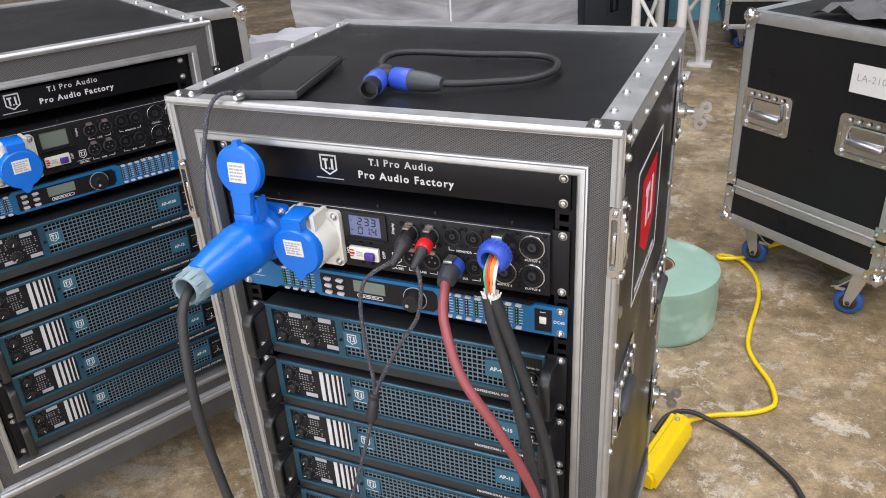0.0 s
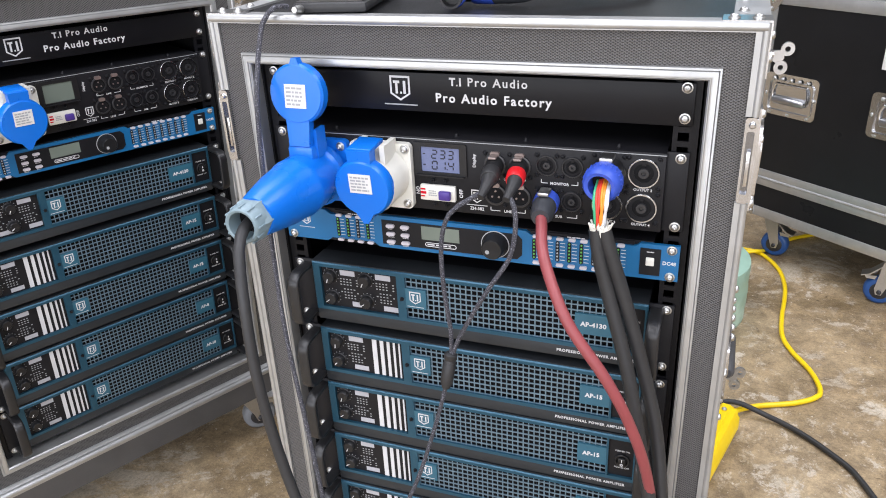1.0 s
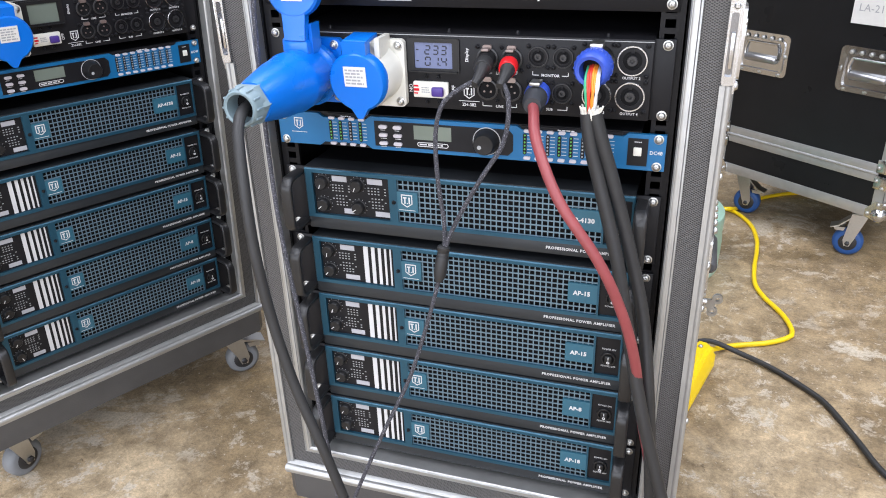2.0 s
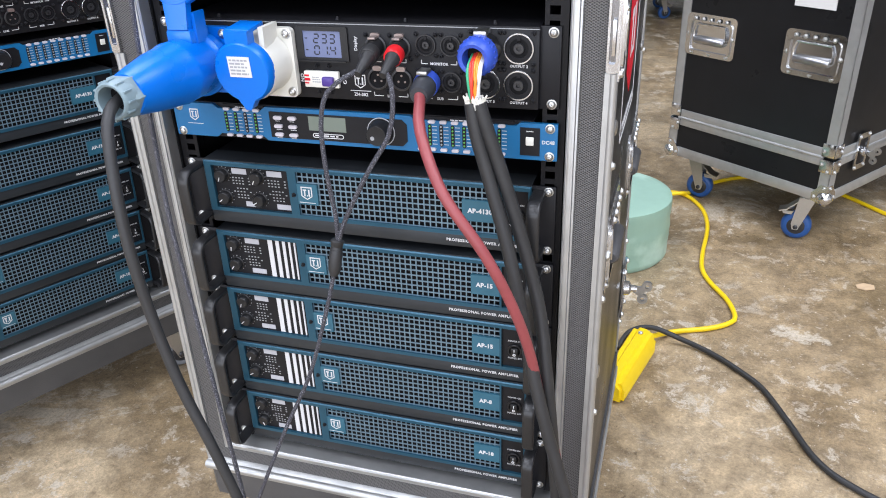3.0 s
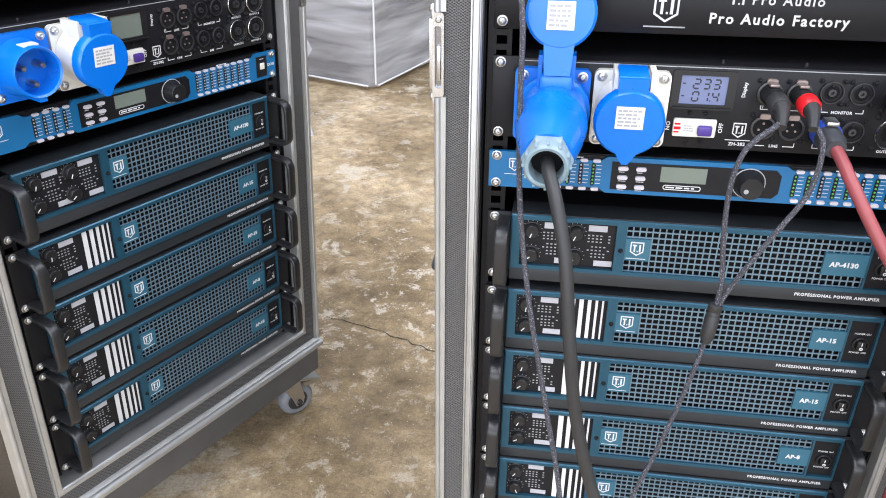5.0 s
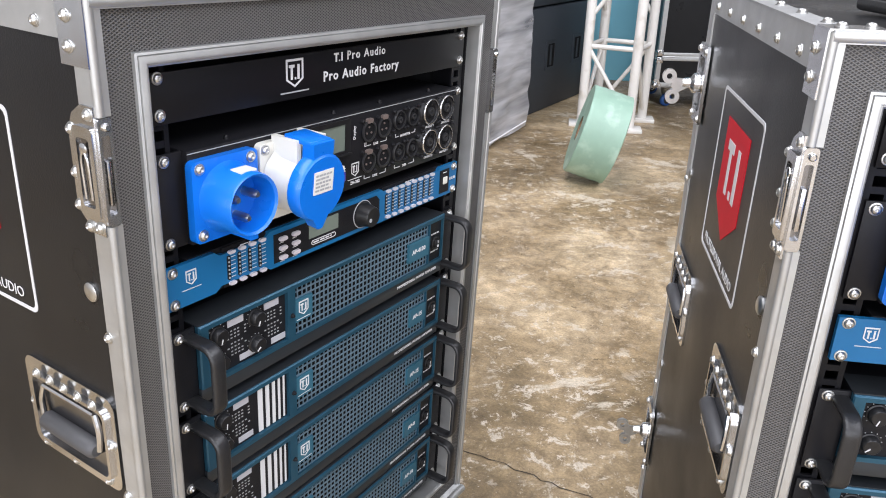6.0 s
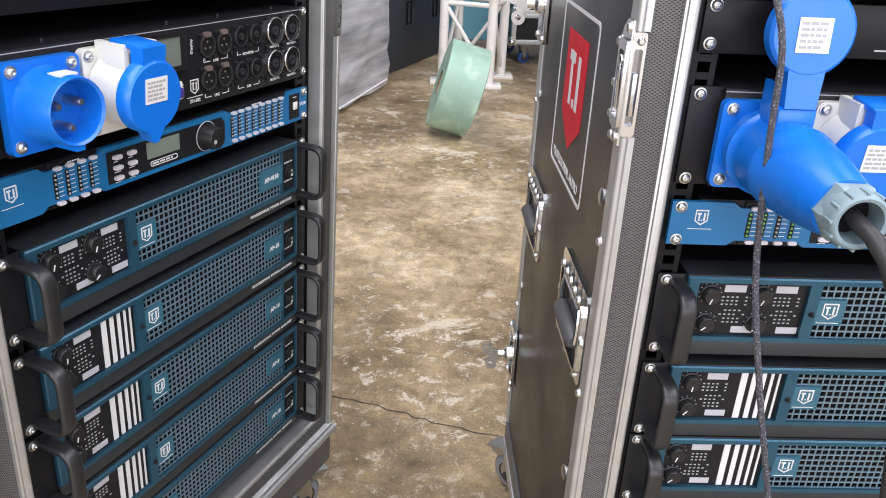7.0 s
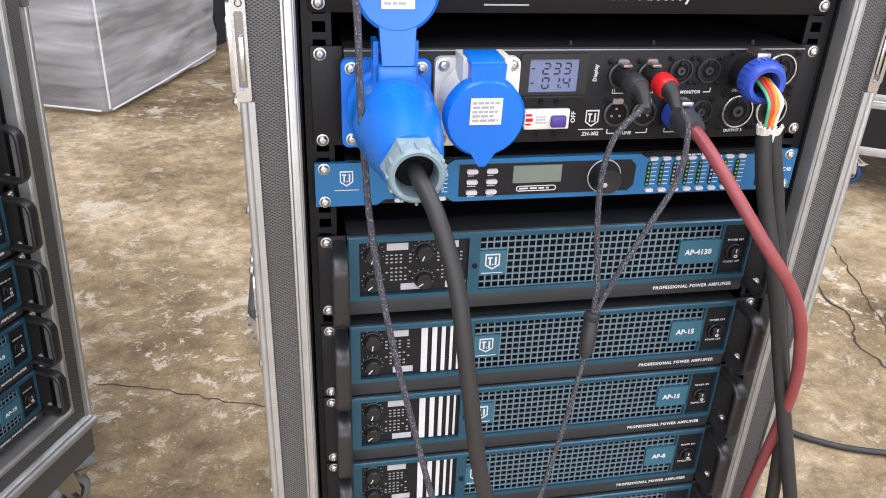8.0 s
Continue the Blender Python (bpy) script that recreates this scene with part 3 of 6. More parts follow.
        box(bm, sx * (HW + e), sx * HW, 0.028, DEEP - 0.028, TOP - 0.032, TOP)
        top_edge = part("edge_trim", bm, ALU, case)
        for k in range(6):
            part("rivet", RIVET, ZINC, top_edge, at=pose(sx * (HW - (0.022 if sx > 0 else 0.014)), 0.06 + k * 0.074, TOP + 0.0005, -90, 0, 0))
            part("rivet", RIVET, ZINC, top_edge, at=pose(sx * (HW + e), 0.06 + k * 0.074, TOP - 0.022, 0, 0, sx * 90))
        bm = nb()
        box(bm, sx * (HW + e + 0.001), sx * (HW - 0.040), -0.004, 0.027, TOP + 0.0005, TOP + 0.0025)
        box(bm, sx * (HW + e + 0.0015), sx * (HW + e), -0.004, 0.03, TOP - 0.05, TOP + 0.001)
        cp = part("corner_plate", bm, CHROME, case)
        for px in (0.009, 0.030):
            part("rivet", RIVET, ZINC, cp, at=pose(sx * (HW - px), 0.01, TOP + 0.0025, -90, 0, 0))
        for pz in (0.014, 0.036):
            part("rivet", RIVET, ZINC, cp, at=pose(sx * (HW + e + 0.0015), 0.018, TOP - pz, 0, 0, sx * 90))
        part("edge_trim", bx(sx * (HW + 0.0065), sx * (HW + 0.0035), 0.018, DEEP - 0.024, 0.083, 0.105), ALU, case)
        # side fittings
        side = pose(sx * HW, 0, 0, 0, 0, sx * 90)
        recessed_handle(case, pose(sx * HW, 0.0905, 0.5705, 0, 0, sx * 90))
        recessed_handle(case, pose(sx * HW, 0.395, 0.565, 0, 0, sx * 90))
        butterfly(case, pose(sx * (HW + e), DEEP - 0.018, 0.845, 0, 0, sx * 90))
        butterfly(case, pose(sx * (HW + e), DEEP - 0.018, 0.277, 0, 0, sx * 90))
        for y, z in ((0.034, 0.727), (0.034, 0.40), (DEEP - 0.024, 0.72), (DEEP - 0.024, 0.409)):
            part("plug_button", lathe(nb(), (sx * HW, y, z), (sx, 0, 0), [(0, 0.0088), (0.002, 0.0088), (0.0035, 0.006)], 18), ZINC, case)
        # lever catch let into the front corner: riveted plate on the side, pressed dish with a bail in the corner
        zc_ = 0.840
        out_ = [(-0.0175, -0.052), (0.006, -0.052), (0.006, -0.044), (0.0165, -0.034), (0.0165, 0.030), (0.010, 0.044), (-0.002, 0.052), (-0.0175, 0.052)]
        catch = part("catch_plate", prism(nb(), [(sx * a, b) for a, b in out_], -0.0022, 0.0002), CHROME, case, "pressed chrome catch plate", pose(sx * (HW + e), 0.0145, zc_, 0, 0, sx * 90))
        well = part("catch_well", frame_plate(nb(), [(sx * a, b) for a, b in rounded(-0.0172, 0.0075, -0.038, 0.036, 0.004)], [(sx * a, b) for a, b in rounded(-0.0125, 0.0035, -0.029, 0.027, 0.003)], -0.0052, -0.0021), CHROME, catch)
        # shade in the well, painted as a darker flat plate
        part("recess", prism(nb(), [(sx * a, b) for a, b in rounded(-0.0128, 0.0038, -0.0295, 0.0275, 0.003)], -0.0029, -0.0023), DISH_SHADE, well)
        bm = nb()
        tube(bm, [(sx * -0.0095, -0.0048, -0.022), (sx * -0.0095, -0.0056, 0.010), (sx * -0.006, -0.0056, 0.019), (sx * -0.002, -0.0056, 0.010), (sx * -0.002, -0.0048, -0.022)], 0.0014, 8, 0.006)
        part("bail", bm, CHROME, well)
        part("pivot", lathe(nb(), (sx * -0.006, -0.005, 0.019), (0, -1, 0), [(0, 0.0048), (0.0014, 0.0046), (0.0022, 0.003)], 14), CHROME, well)
        for y, z in ((-0.0115, 0.0455), (0.0125, 0.031), (0.0125, -0.004), (0.0125, -0.031), (-0.0115, -0.0455), (0.0015, -0.047)):
            part("rivet", RIVET, ZINC, catch, at=pose(sx * y, -0.0022, z))
        cup = part("hook_cup", frame_plate(nb(), rounded(-0.0065, 0.0052, -0.0435, 0.0435, 0.0032), rounded(-0.0042, 0.0028, -0.034, 0.03, 0.002), -0.006, 0.004), CHROME, case, "pressed steel hook cup", pose(sx * (HW - 0.0028), -0.0005, zc_))
        # darker flat plate in place of the cup's inner shade
        part("recess", prism(nb(), rounded(-0.0045, 0.0031, -0.035, 0.031, 0.002), -0.001, 0.0), DISH_SHADE, cup)
        part("tongue", box(nb(), -0.0020, 0.0016, -0.0055, -0.001, -0.026, 0.010, 0.0006), CHROME, cup)
        part("pin", lathe(nb(), (0, -0.005, 0.0365), (0, -1, 0), [(0, 0.0034), (0.003, 0.0032), (0.0042, 0.002)], 14), CHROME, cup)
        for k in range(4):
            part("rivet", RIVET, ZINC, case, at=pose(sx * (HW + e), 0.014, 0.18 + k * 0.17, 0, 0, sx * 90))
            part("rivet", RIVET, ZINC, case, at=pose(sx * (HW + e), DEEP - 0.014, 0.2 + k * 0.17, 0, 0, sx * 90))
        # printed card on the side
        card = part("printed_badge", frame_plate(nb(), rounded(-0.0995, 0.0995, -0.0985, 0.0985, 0.008), rounded(-0.0958, 0.0958, -0.0948, 0.0948, 0.007), -0.0006, 0), WHITE, case, "white printed frame with a red pointed badge", pose(sx * HW, 0.225, 0.7725, 0, 0, sx * 90))
        part("badge", shield(nb(), 0, 0.006, 0.112, 0.13, -0.0006, 0, True), RED_PRINT, card)
        bm = nb()
        strokes(bm, 0, 0.016, 0.1, 0.115, -0.0012, -0.0007)
        part("badge_strokes", bm, WHITE, card)
        part("lettering", writing("PROFESSIONAL AUDIO", 0.0155, 0, -0.0006, -0.083, 1.0), WHITE, card)
    bm = nb()
    box(bm, -HW + 0.041, HW - 0.041, -0.004, 0.021, TOP - 0.0022, TOP + 0.0004)
    box(bm, -HW + 0.0045, HW - 0.0045, -0.0055, -0.0012, TOP - 0.008, TOP + 0.0004)
    lathe(bm, (-HW, -0.003, TOP - 0.003), (1, 0, 0), [(0, 0.005), (2 * HW, 0.005)], 10)
    part("edge_trim", bm, ALU, case)
    part("edge_trim", bx(-HW, HW, DEEP - 0.03, DEEP, TOP - 0.002, TOP + 0.001), ALU, case)
    bm = nb()
    prism(bm, [(-0.0150, 0.1364), (0.0005, 0.1364), (0.0005, 0.1530), (-0.0025, 0.1530), (-0.0150, 0.1412)], -HW, HW)
    bmesh.ops.transform(bm, matrix=pose(0, 0, 0, 0, 0, 90), verts=bm.verts)
    lathe(bm, (-HW, -0.0115, 0.1435), (1, 0, 0), [(0, 0.0062), (2 * HW, 0.0062)], 16)
    part("edge_trim", bm, ALU, case)
    for x, y, a in ((-HW + 0.06, 0.055, 20), (HW - 0.06, 0.035, -20), (-HW + 0.0335, DEEP - 0.014, 135), (HW - 0.036, DEEP - 0.05, 262)):
        castor(case, x, y, BASE, PU_GREY, a, r=0.037, low=(case.matrix_basis @ Vector((x, y, 0))).z)
    return case


# ---------------- rack units ----------------
GROUP = "rack units"


def ears(unit, z0, z1, screws, y=0.0):
    for sx in (-1, 1):
        part("rack_ear", bx(sx * 0.2138, sx * 0.2413, y, y + 0.003, z0, z1, bevel=0.0006), BLACK, unit)
        for z in screws:
            part("screw", SCREW, ZINC, unit, at=pose(sx * 0.233, y, z, 0, random.uniform(0, 90), 0))


def blank_panel(m, lift=0.0):
    u = thing("blank_panel", "black rack panel printed with white lettering", "rack panel", m @ pose(0, 0, -0.004), GROUP)
    part("plate", bx(-0.2413, 0.2413, 0, 0.003, 0.868 + lift, 0.9135, bevel=0.0006), BRUSHED_BLACK, u)
    for sx in (-1, 1):
        for z in (0.909, 0.878):
            part("screw", SCREW, ZINC, u, at=pose(sx * 0.233, 0, z))
    part("badge", shield(nb(), -0.073, 0.8935 + lift, 0.024, 0.028, -0.0006, 0), WHITE, u)
    part("badge_bar", bx(-0.093, -0.053, -0.0006, 0, 0.8745 + lift, 0.8758 + lift), GREY_PRINT, u)
    bm = nb()
    for x0, x1, z0, z1 in ((-0.0145, -0.0075, 0.9055, 0.9075), (-0.012, -0.010, 0.8985, 0.9055), (-0.0065, -0.005, 0.8985, 0.9), (-0.003, -0.001, 0.8985, 0.9075)):
        box(bm, x0, x1, -0.0006, 0, z0 + lift, z1 + lift)
    part("name_strokes", bm, WHITE, u)
    part("lettering", writing("Pro Audio", 0.0130, 0.0060, -0.0004, 0.903 + lift, 1.24, 0.0002, "LEFT"), WHITE, u)
    part("lettering", writing("Pro Audio Factory", 0.0140, 0.0335, -0.0004, 0.8845 + lift, 1.22, 0.0003), WHITE, u)
    return u


def jack_xlr(u, x, z):
    j = part("xlr_socket", ring(nb(), (x, -0.007, z), (0, -1, 0), 0.0102, 0.0125, 0.002, 22), SOCKET, u)
    part("insert", disc(nb(), (x, -0.0065, z - 0.0005), (0, -1, 0), 0.0101, 0.0005, 20), VOID, j)
    bm = nb()
    for a in (90, 210, 330):
        disc(bm, (x + 0.0045 * math.cos(radians(a)), -0.007, z + 0.0045 * math.sin(radians(a))), (0, -1, 0), 0.0012, 0.001, 8)
    part("contacts", bm, DULL_TAB, j)
    part("release_tab", prism(nb(), rounded(x - 0.0052, x + 0.0052, z + 0.0095, z + 0.0148, 0.0022), -0.0095, -0.006), DULL_TAB, j)
    for sx, sz in ((-1, 1), (1, -1)):
        part("screw", SCREW_SMALL, BLACK, j, at=pose(x + sx * 0.0115, -0.0062, z + sz * 0.0125))


def jack_nl(u, x, z, r, silver):
    j = part("speaker_socket", ring(nb(), (x, -0.0062, z), (0, -1, 0), r * 0.89, r, 0.003, 28), CHROME if silver else SOCKET, u)
    part("insert", ring(nb(), (x, -0.0062, z), (0, -1, 0), r * 0.62, r * 0.88, 0.0012, 24), BLACK, j)
    part("cup", disc(nb(), (x, -0.006, z), (0, -1, 0), r * 0.84, 0.0006, 22), VOID, j)
    part("core", lathe(nb(), (x, -0.006, z), (0, -1, 0), [(0, r * 0.36), (0.0035, r * 0.33), (0.0035, r * 0.15), (0.001, r * 0.12)], 14), SOCKET, j)
    part("key", bx(x - r * 0.12, x + r * 0.1, -0.0085, -0.006, z + r * 0.5, z + r * 0.8), BLACK, j)
    for sx in (-1, 1):
        for sz in (-1, 1):
            part("screw", SCREW_SMALL, BLACK, j, at=pose(x + sx * r * 0.95, -0.0062, z + sz * r * 0.98))


def caption(u, text, size, x, z, y=-0.0063, bold=0.0001):
    return part("lettering", writing(text, size * 0.92, x, y, z, 1.05, bold), WHITE, u)


def bars(u, x, z, w, h, rows, y, material, name="print_bar", seed=1):
    """Unreadable small print as thin bars."""
    rnd = random.Random(seed)
    bm = nb()
    for k in range(rows):
        zz = z + h / 2 - (k + 0.5) * h / rows
        a = x - w / 2
        end = x + w / 2 - rnd.uniform(0, 0.15) * w
        while a < end - 0.001:
            b = min(end, a + rnd.uniform(0.12, 0.3) * w)
            box(bm, a, b, y - 0.0003, y, zz - h / rows * 0.26, zz + h / rows * 0.26)
            a = b + 0.05 * w
    return part(name, bm, material, u)


def turned(ob, x, z, degrees):
    ob.data.transform(pose(x, 0, z) @ pose(0, 0, 0, 0, degrees, 0) @ pose(-x, 0, -z))


def bracket(u, x0, x1, z, gap):
    bm = nb()
    y0, y1 = -0.0064, -0.0061
    mid = (x0 + x1) / 2
    for a, b in ((x0, mid - gap), (mid + gap, x1)):
        box(bm, a, b, y0, y1, z - 0.0004, z + 0.0004)
    for x in (x0, x1):
        box(bm, x - 0.0004, x + 0.0004, y0, y1, z, z + 0.004)
    part("bracket_line", bm, WHITE, u)


def seven_segment(digit, x, z):
    """One figure of a display, 7 mm wide and 10 mm high, with separate strokes."""
    on = {"0": "abcdef", "1": "bc", "2": "abdeg", "3": "abcdg", "4": "bcfg"}[digit]
    w, h, t = 0.0029, 0.0047, 0.0007
    at = {"a": (-w, w, h - t, h + t), "d": (-w, w, -h - t, -h + t), "g": (-w, w, -t, t), "f": (-w - t, -w + t, t, h), "b": (w - t, w + t, t, h), "e": (-w - t, -w + t, -h, -t), "c": (w - t, w + t, -h, -t)}
    bm = nb()
    for key in on:
        x0, x1, z0, z1 = at[key]
        if key in "adg":
            x0, x1 = x0 + 0.0006, x1 - 0.0006
        else:
            z0, z1 = z0 + 0.0004, z1 - 0.0004
        box(bm, x + x0 + 0.08 * z0, x + x1 + 0.08 * z0, -0.0073, -0.007, z + z0, z + z1)
    return bm


def power_distributor(m, lit):
    u = thing("power_distributor", "black power panel with " + ("lit blue display, plugged in" if lit else "dark display and empty blue inlet"), "rack panel", m, GROUP)
    z0, z1 = 0.7505, 0.8385
    ears(u, z0, z1, (0.832, 0.756))
    part("body", bx(-0.2135, 0.2195, -0.006, 0.25, z0, z1, bevel=0.0012), BLACK, u)
    part("top_seam", bx(-0.2135, 0.2195, -0.0064, -0.006, z1 - 0.003, z1 - 0.0022), GREY_PRINT, u)
    for x in (-0.16, -0.01, 0.07, 0.17):
        part("screw", SCREW_SMALL, ZINC, u, at=pose(x, 0.004, z1, -90, 0, 0))
    # inlet
    fl = part("power_inlet", prism(nb(), rounded(-0.2165, -0.1395, 0.7535, 0.8305, 0.006), -0.0145, -0.006), BLUE, u, "bright blue inlet with three pins")
    bm = nb()
    lathe(bm, (-0.177, -0.0145, 0.791), (0, -1, 0.0), [(0, 0.034), (0.008, 0.031), (0.033, 0.0295), (0.035, 0.0285), (0.033, 0.0262), (0.008, 0.0255), (0.0078, 0.001)], 30, close=False)
    box(bm, -0.1815, -0.1725, -0.047, -0.02, 0.757, 0.764)
    part("collar", bm, BLUE, fl)
    bm = nb()
    for a in (30, 150, 270):
        lathe(bm, (-0.177 + 0.0135 * math.cos(radians(a)), -0.02, 0.789 + 0.0135 * math.sin(radians(a))), (0, -1, 0), [(0, 0.0042), (0.018, 0.0042), (0.021, 0.0025)], 12)
    part("pins", bm, ZINC, fl)
    for sx in (-1, 1):
        for sz in (-1, 1):
            part("screw", SCREW, ZINC, fl, at=pose(-0.178 + sx * 0.03, -0.0145, 0.792 + sz * 0.031))
    part("rating_label", bx(-0.185, -0.167, -0.042, -0.028, 0.8198, 0.8216), PAPER, fl)
    # outlet
    pl = part("power_outlet", prism(nb(), rounded(-0.136, -0.060, 0.7525, 0.8315, 0.006), -0.014, -0.006), CREAM, u, "off-white outlet under a blue hinged lid")
    bm = nb()
    lathe(bm, (-0.098, -0.013, 0.793), (0, -1, -0.1), [(0, 0.036), (0.008, 0.033), (0.035, 0.0325), (0.038, 0.031)], 28)
    for sx in (-1, 1):
        prism(bm, [(-0.098 + sx * 0.0175 - 0.003, 0.815), (-0.098 + sx * 0.0175 + 0.003, 0.815), (-0.098 + sx * 0.0175 + 0.003, 0.838), (-0.098 + sx * 0.0175 - 0.003, 0.838)], -0.045, -0.012)
    part("sleeve", bm, CREAM, pl)
    tilt = pose(-0.101, -0.052, 0.792, 5, 0, 0)
    bm = nb()
    lathe(bm, (0, 0.004, 0), (0, -1, 0), [(0, 0.0345), (0.011, 0.0345), (0.014, 0.032), (0.0145, 0.001)], 32)
    prism(bm, [(-0.011, -0.030), (0.011, -0.030), (0.003, -0.043), (-0.003, -0.043)], -0.010, 0.004)
    prism(bm, [(-0.0135, 0.02), (0.0135, 0.02), (0.0145, 0.046), (-0.0145, 0.046)], -0.008, 0.006)
    box(bm, -0.0145, 0.0145, -0.004, 0.03, 0.042, 0.047, 0.001)
    lid = part("lid", bm, BLUE, pl, "bright blue hinged lid", tilt)
    lab = part("rating_label", bx(-0.014, 0.013, -0.0112, -0.0104, -0.004, 0.019), PAPER, lid)
    bars(lab, -0.0005, 0.0075, 0.023, 0.019, 5, -0.0112, GREY_PRINT, seed=4)
    for sx in (-1, 1):
        for sz in (-1, 1):
            part("screw", SCREW, ZINC, pl, at=pose(-0.098 + sx * 0.031, -0.014, 0.792 + sz * 0.033))
    # display and breaker
    d = part("display_frame", frame_plate(nb(), rounded(-0.058, 0.005, 0.794, 0.833, 0.002), rounded(-0.0495, -0.0035, 0.7985, 0.828, 0.001), -0.0085, -0.006), PLASTIC, u)
    part("display", bx(-0.0495, -0.0035, -0.007, -0.006, 0.7985, 0.828), LCD_ON if lit else LCD_OFF, d)
    if lit:
        for k, digit in enumerate("233"):
            part("display_figure", seven_segment(digit, -0.0335 + 0.0098 * k, 0.8195), LCD_INK, d)
        for k, digit in enumerate("014"):
            part("display_figure", seven_segment(digit, -0.0335 + 0.0098 * k, 0.8065), LCD_INK, d)
        part("decimal_point", bx(-0.0194, -0.0182, -0.0073, -0.007, 0.8017, 0.8029), LCD_INK, d)
        for z in (0.819, 0.806):
            part("display_mark", bx(-0.0475, -0.0445, -0.0072, -0.007, z, z + 0.0012), LCD_INK, d)
    part("display_ledge", bx(-0.055, 0.003, -0.0125, -0.0085, 0.7945, 0.7958), PLASTIC, d)
    b = part("breaker", bx(-0.0515, -0.0085, -0.012, -0.006, 0.7645, 0.7835, bevel=0.0015), CREAM, u, "white miniature breaker with a purple toggle")
    part("toggle", bx(-0.0275, -0.013, -0.018, -0.012, 0.7675, 0.7785, bevel=0.002), PURPLE, b)
    for z0, z1, w in ((0.7775, 0.7795, 0.0058), (0.7725, 0.7755, 0.0066), (0.7690, 0.7705, 0.005)):
        part("breaker_mark", bx(-0.0505, -0.0505 + w, -0.0124, -0.012, z0, z1), RED_PRINT, b)
    bars(b, -0.036, 0.774, 0.01, 0.008, 3, -0.012, GREY_PRINT, seed=9)
    turned(caption(u, "ON", 0.0065, -0.0565, 0.774), -0.0565, 0.774, 90)
    turned(caption(u, "OFF", 0.0065, -0.003, 0.774), -0.003, 0.774, -90)
    turned(caption(u, "Display", 0.0055, 0.0135, 0.815), 0.0135, 0.815, -90)
    for x, z in ((-0.036, 0.789), (-0.021, 0.789), (-0.036, 0.759), (-0.021, 0.759)):
        part("screw", SCREW_SMALL, ZINC, u, at=pose(x, -0.006, z))
    part("badge", shield(nb(), 0.0155, 0.7725, 0.013, 0.016, -0.0065, -0.006), WHITE, u)
    part("badge_bar", bx(0.003, 0.028, -0.0064, -0.006, 0.7615, 0.7622), WHITE, u)
    caption(u, "ZH-382", 0.0055, 0.0155, 0.7575)
    for x in (0.038, 0.066):
        jack_xlr(u, x, 0.813)
        jack_xlr(u, x, 0.777)
    for x in (0.096, 0.124):
        jack_nl(u, x, 0.8165, 0.0115, False)
        jack_nl(u, x, 0.777, 0.0115, False)
    for x in (0.162, 0.198):
        jack_nl(u, x, 0.816, 0.0165, True)
        jack_nl(u, x, 0.777, 0.0165, True)
    caption(u, "1", 0.005, 0.034, 0.7985)
    for k, (x, z) in enumerate(((0.162, 0.797), (0.198, 0.797), (0.162, 0.7575), (0.198, 0.7575))):
        caption(u, "OUTPUT %d" % (k + 1), 0.0043, x, z)
    for x, z, word in ((0.052, 0.796, "LINE"), (0.052, 0.7575, "LINE"), (0.11, 0.796, "MONITOR"), (0.11, 0.7575, "SUB")):
        caption(u, word, 0.0046, x, z)
        bracket(u, x - 0.02, x + 0.02, z, 0.013 if word == "MONITOR" else 0.009)
    return u


MARK = mesh_of(bx(0, 0.0055, -0.0049, -0.0045, -0.0003, 0.0003), "scale_mark")


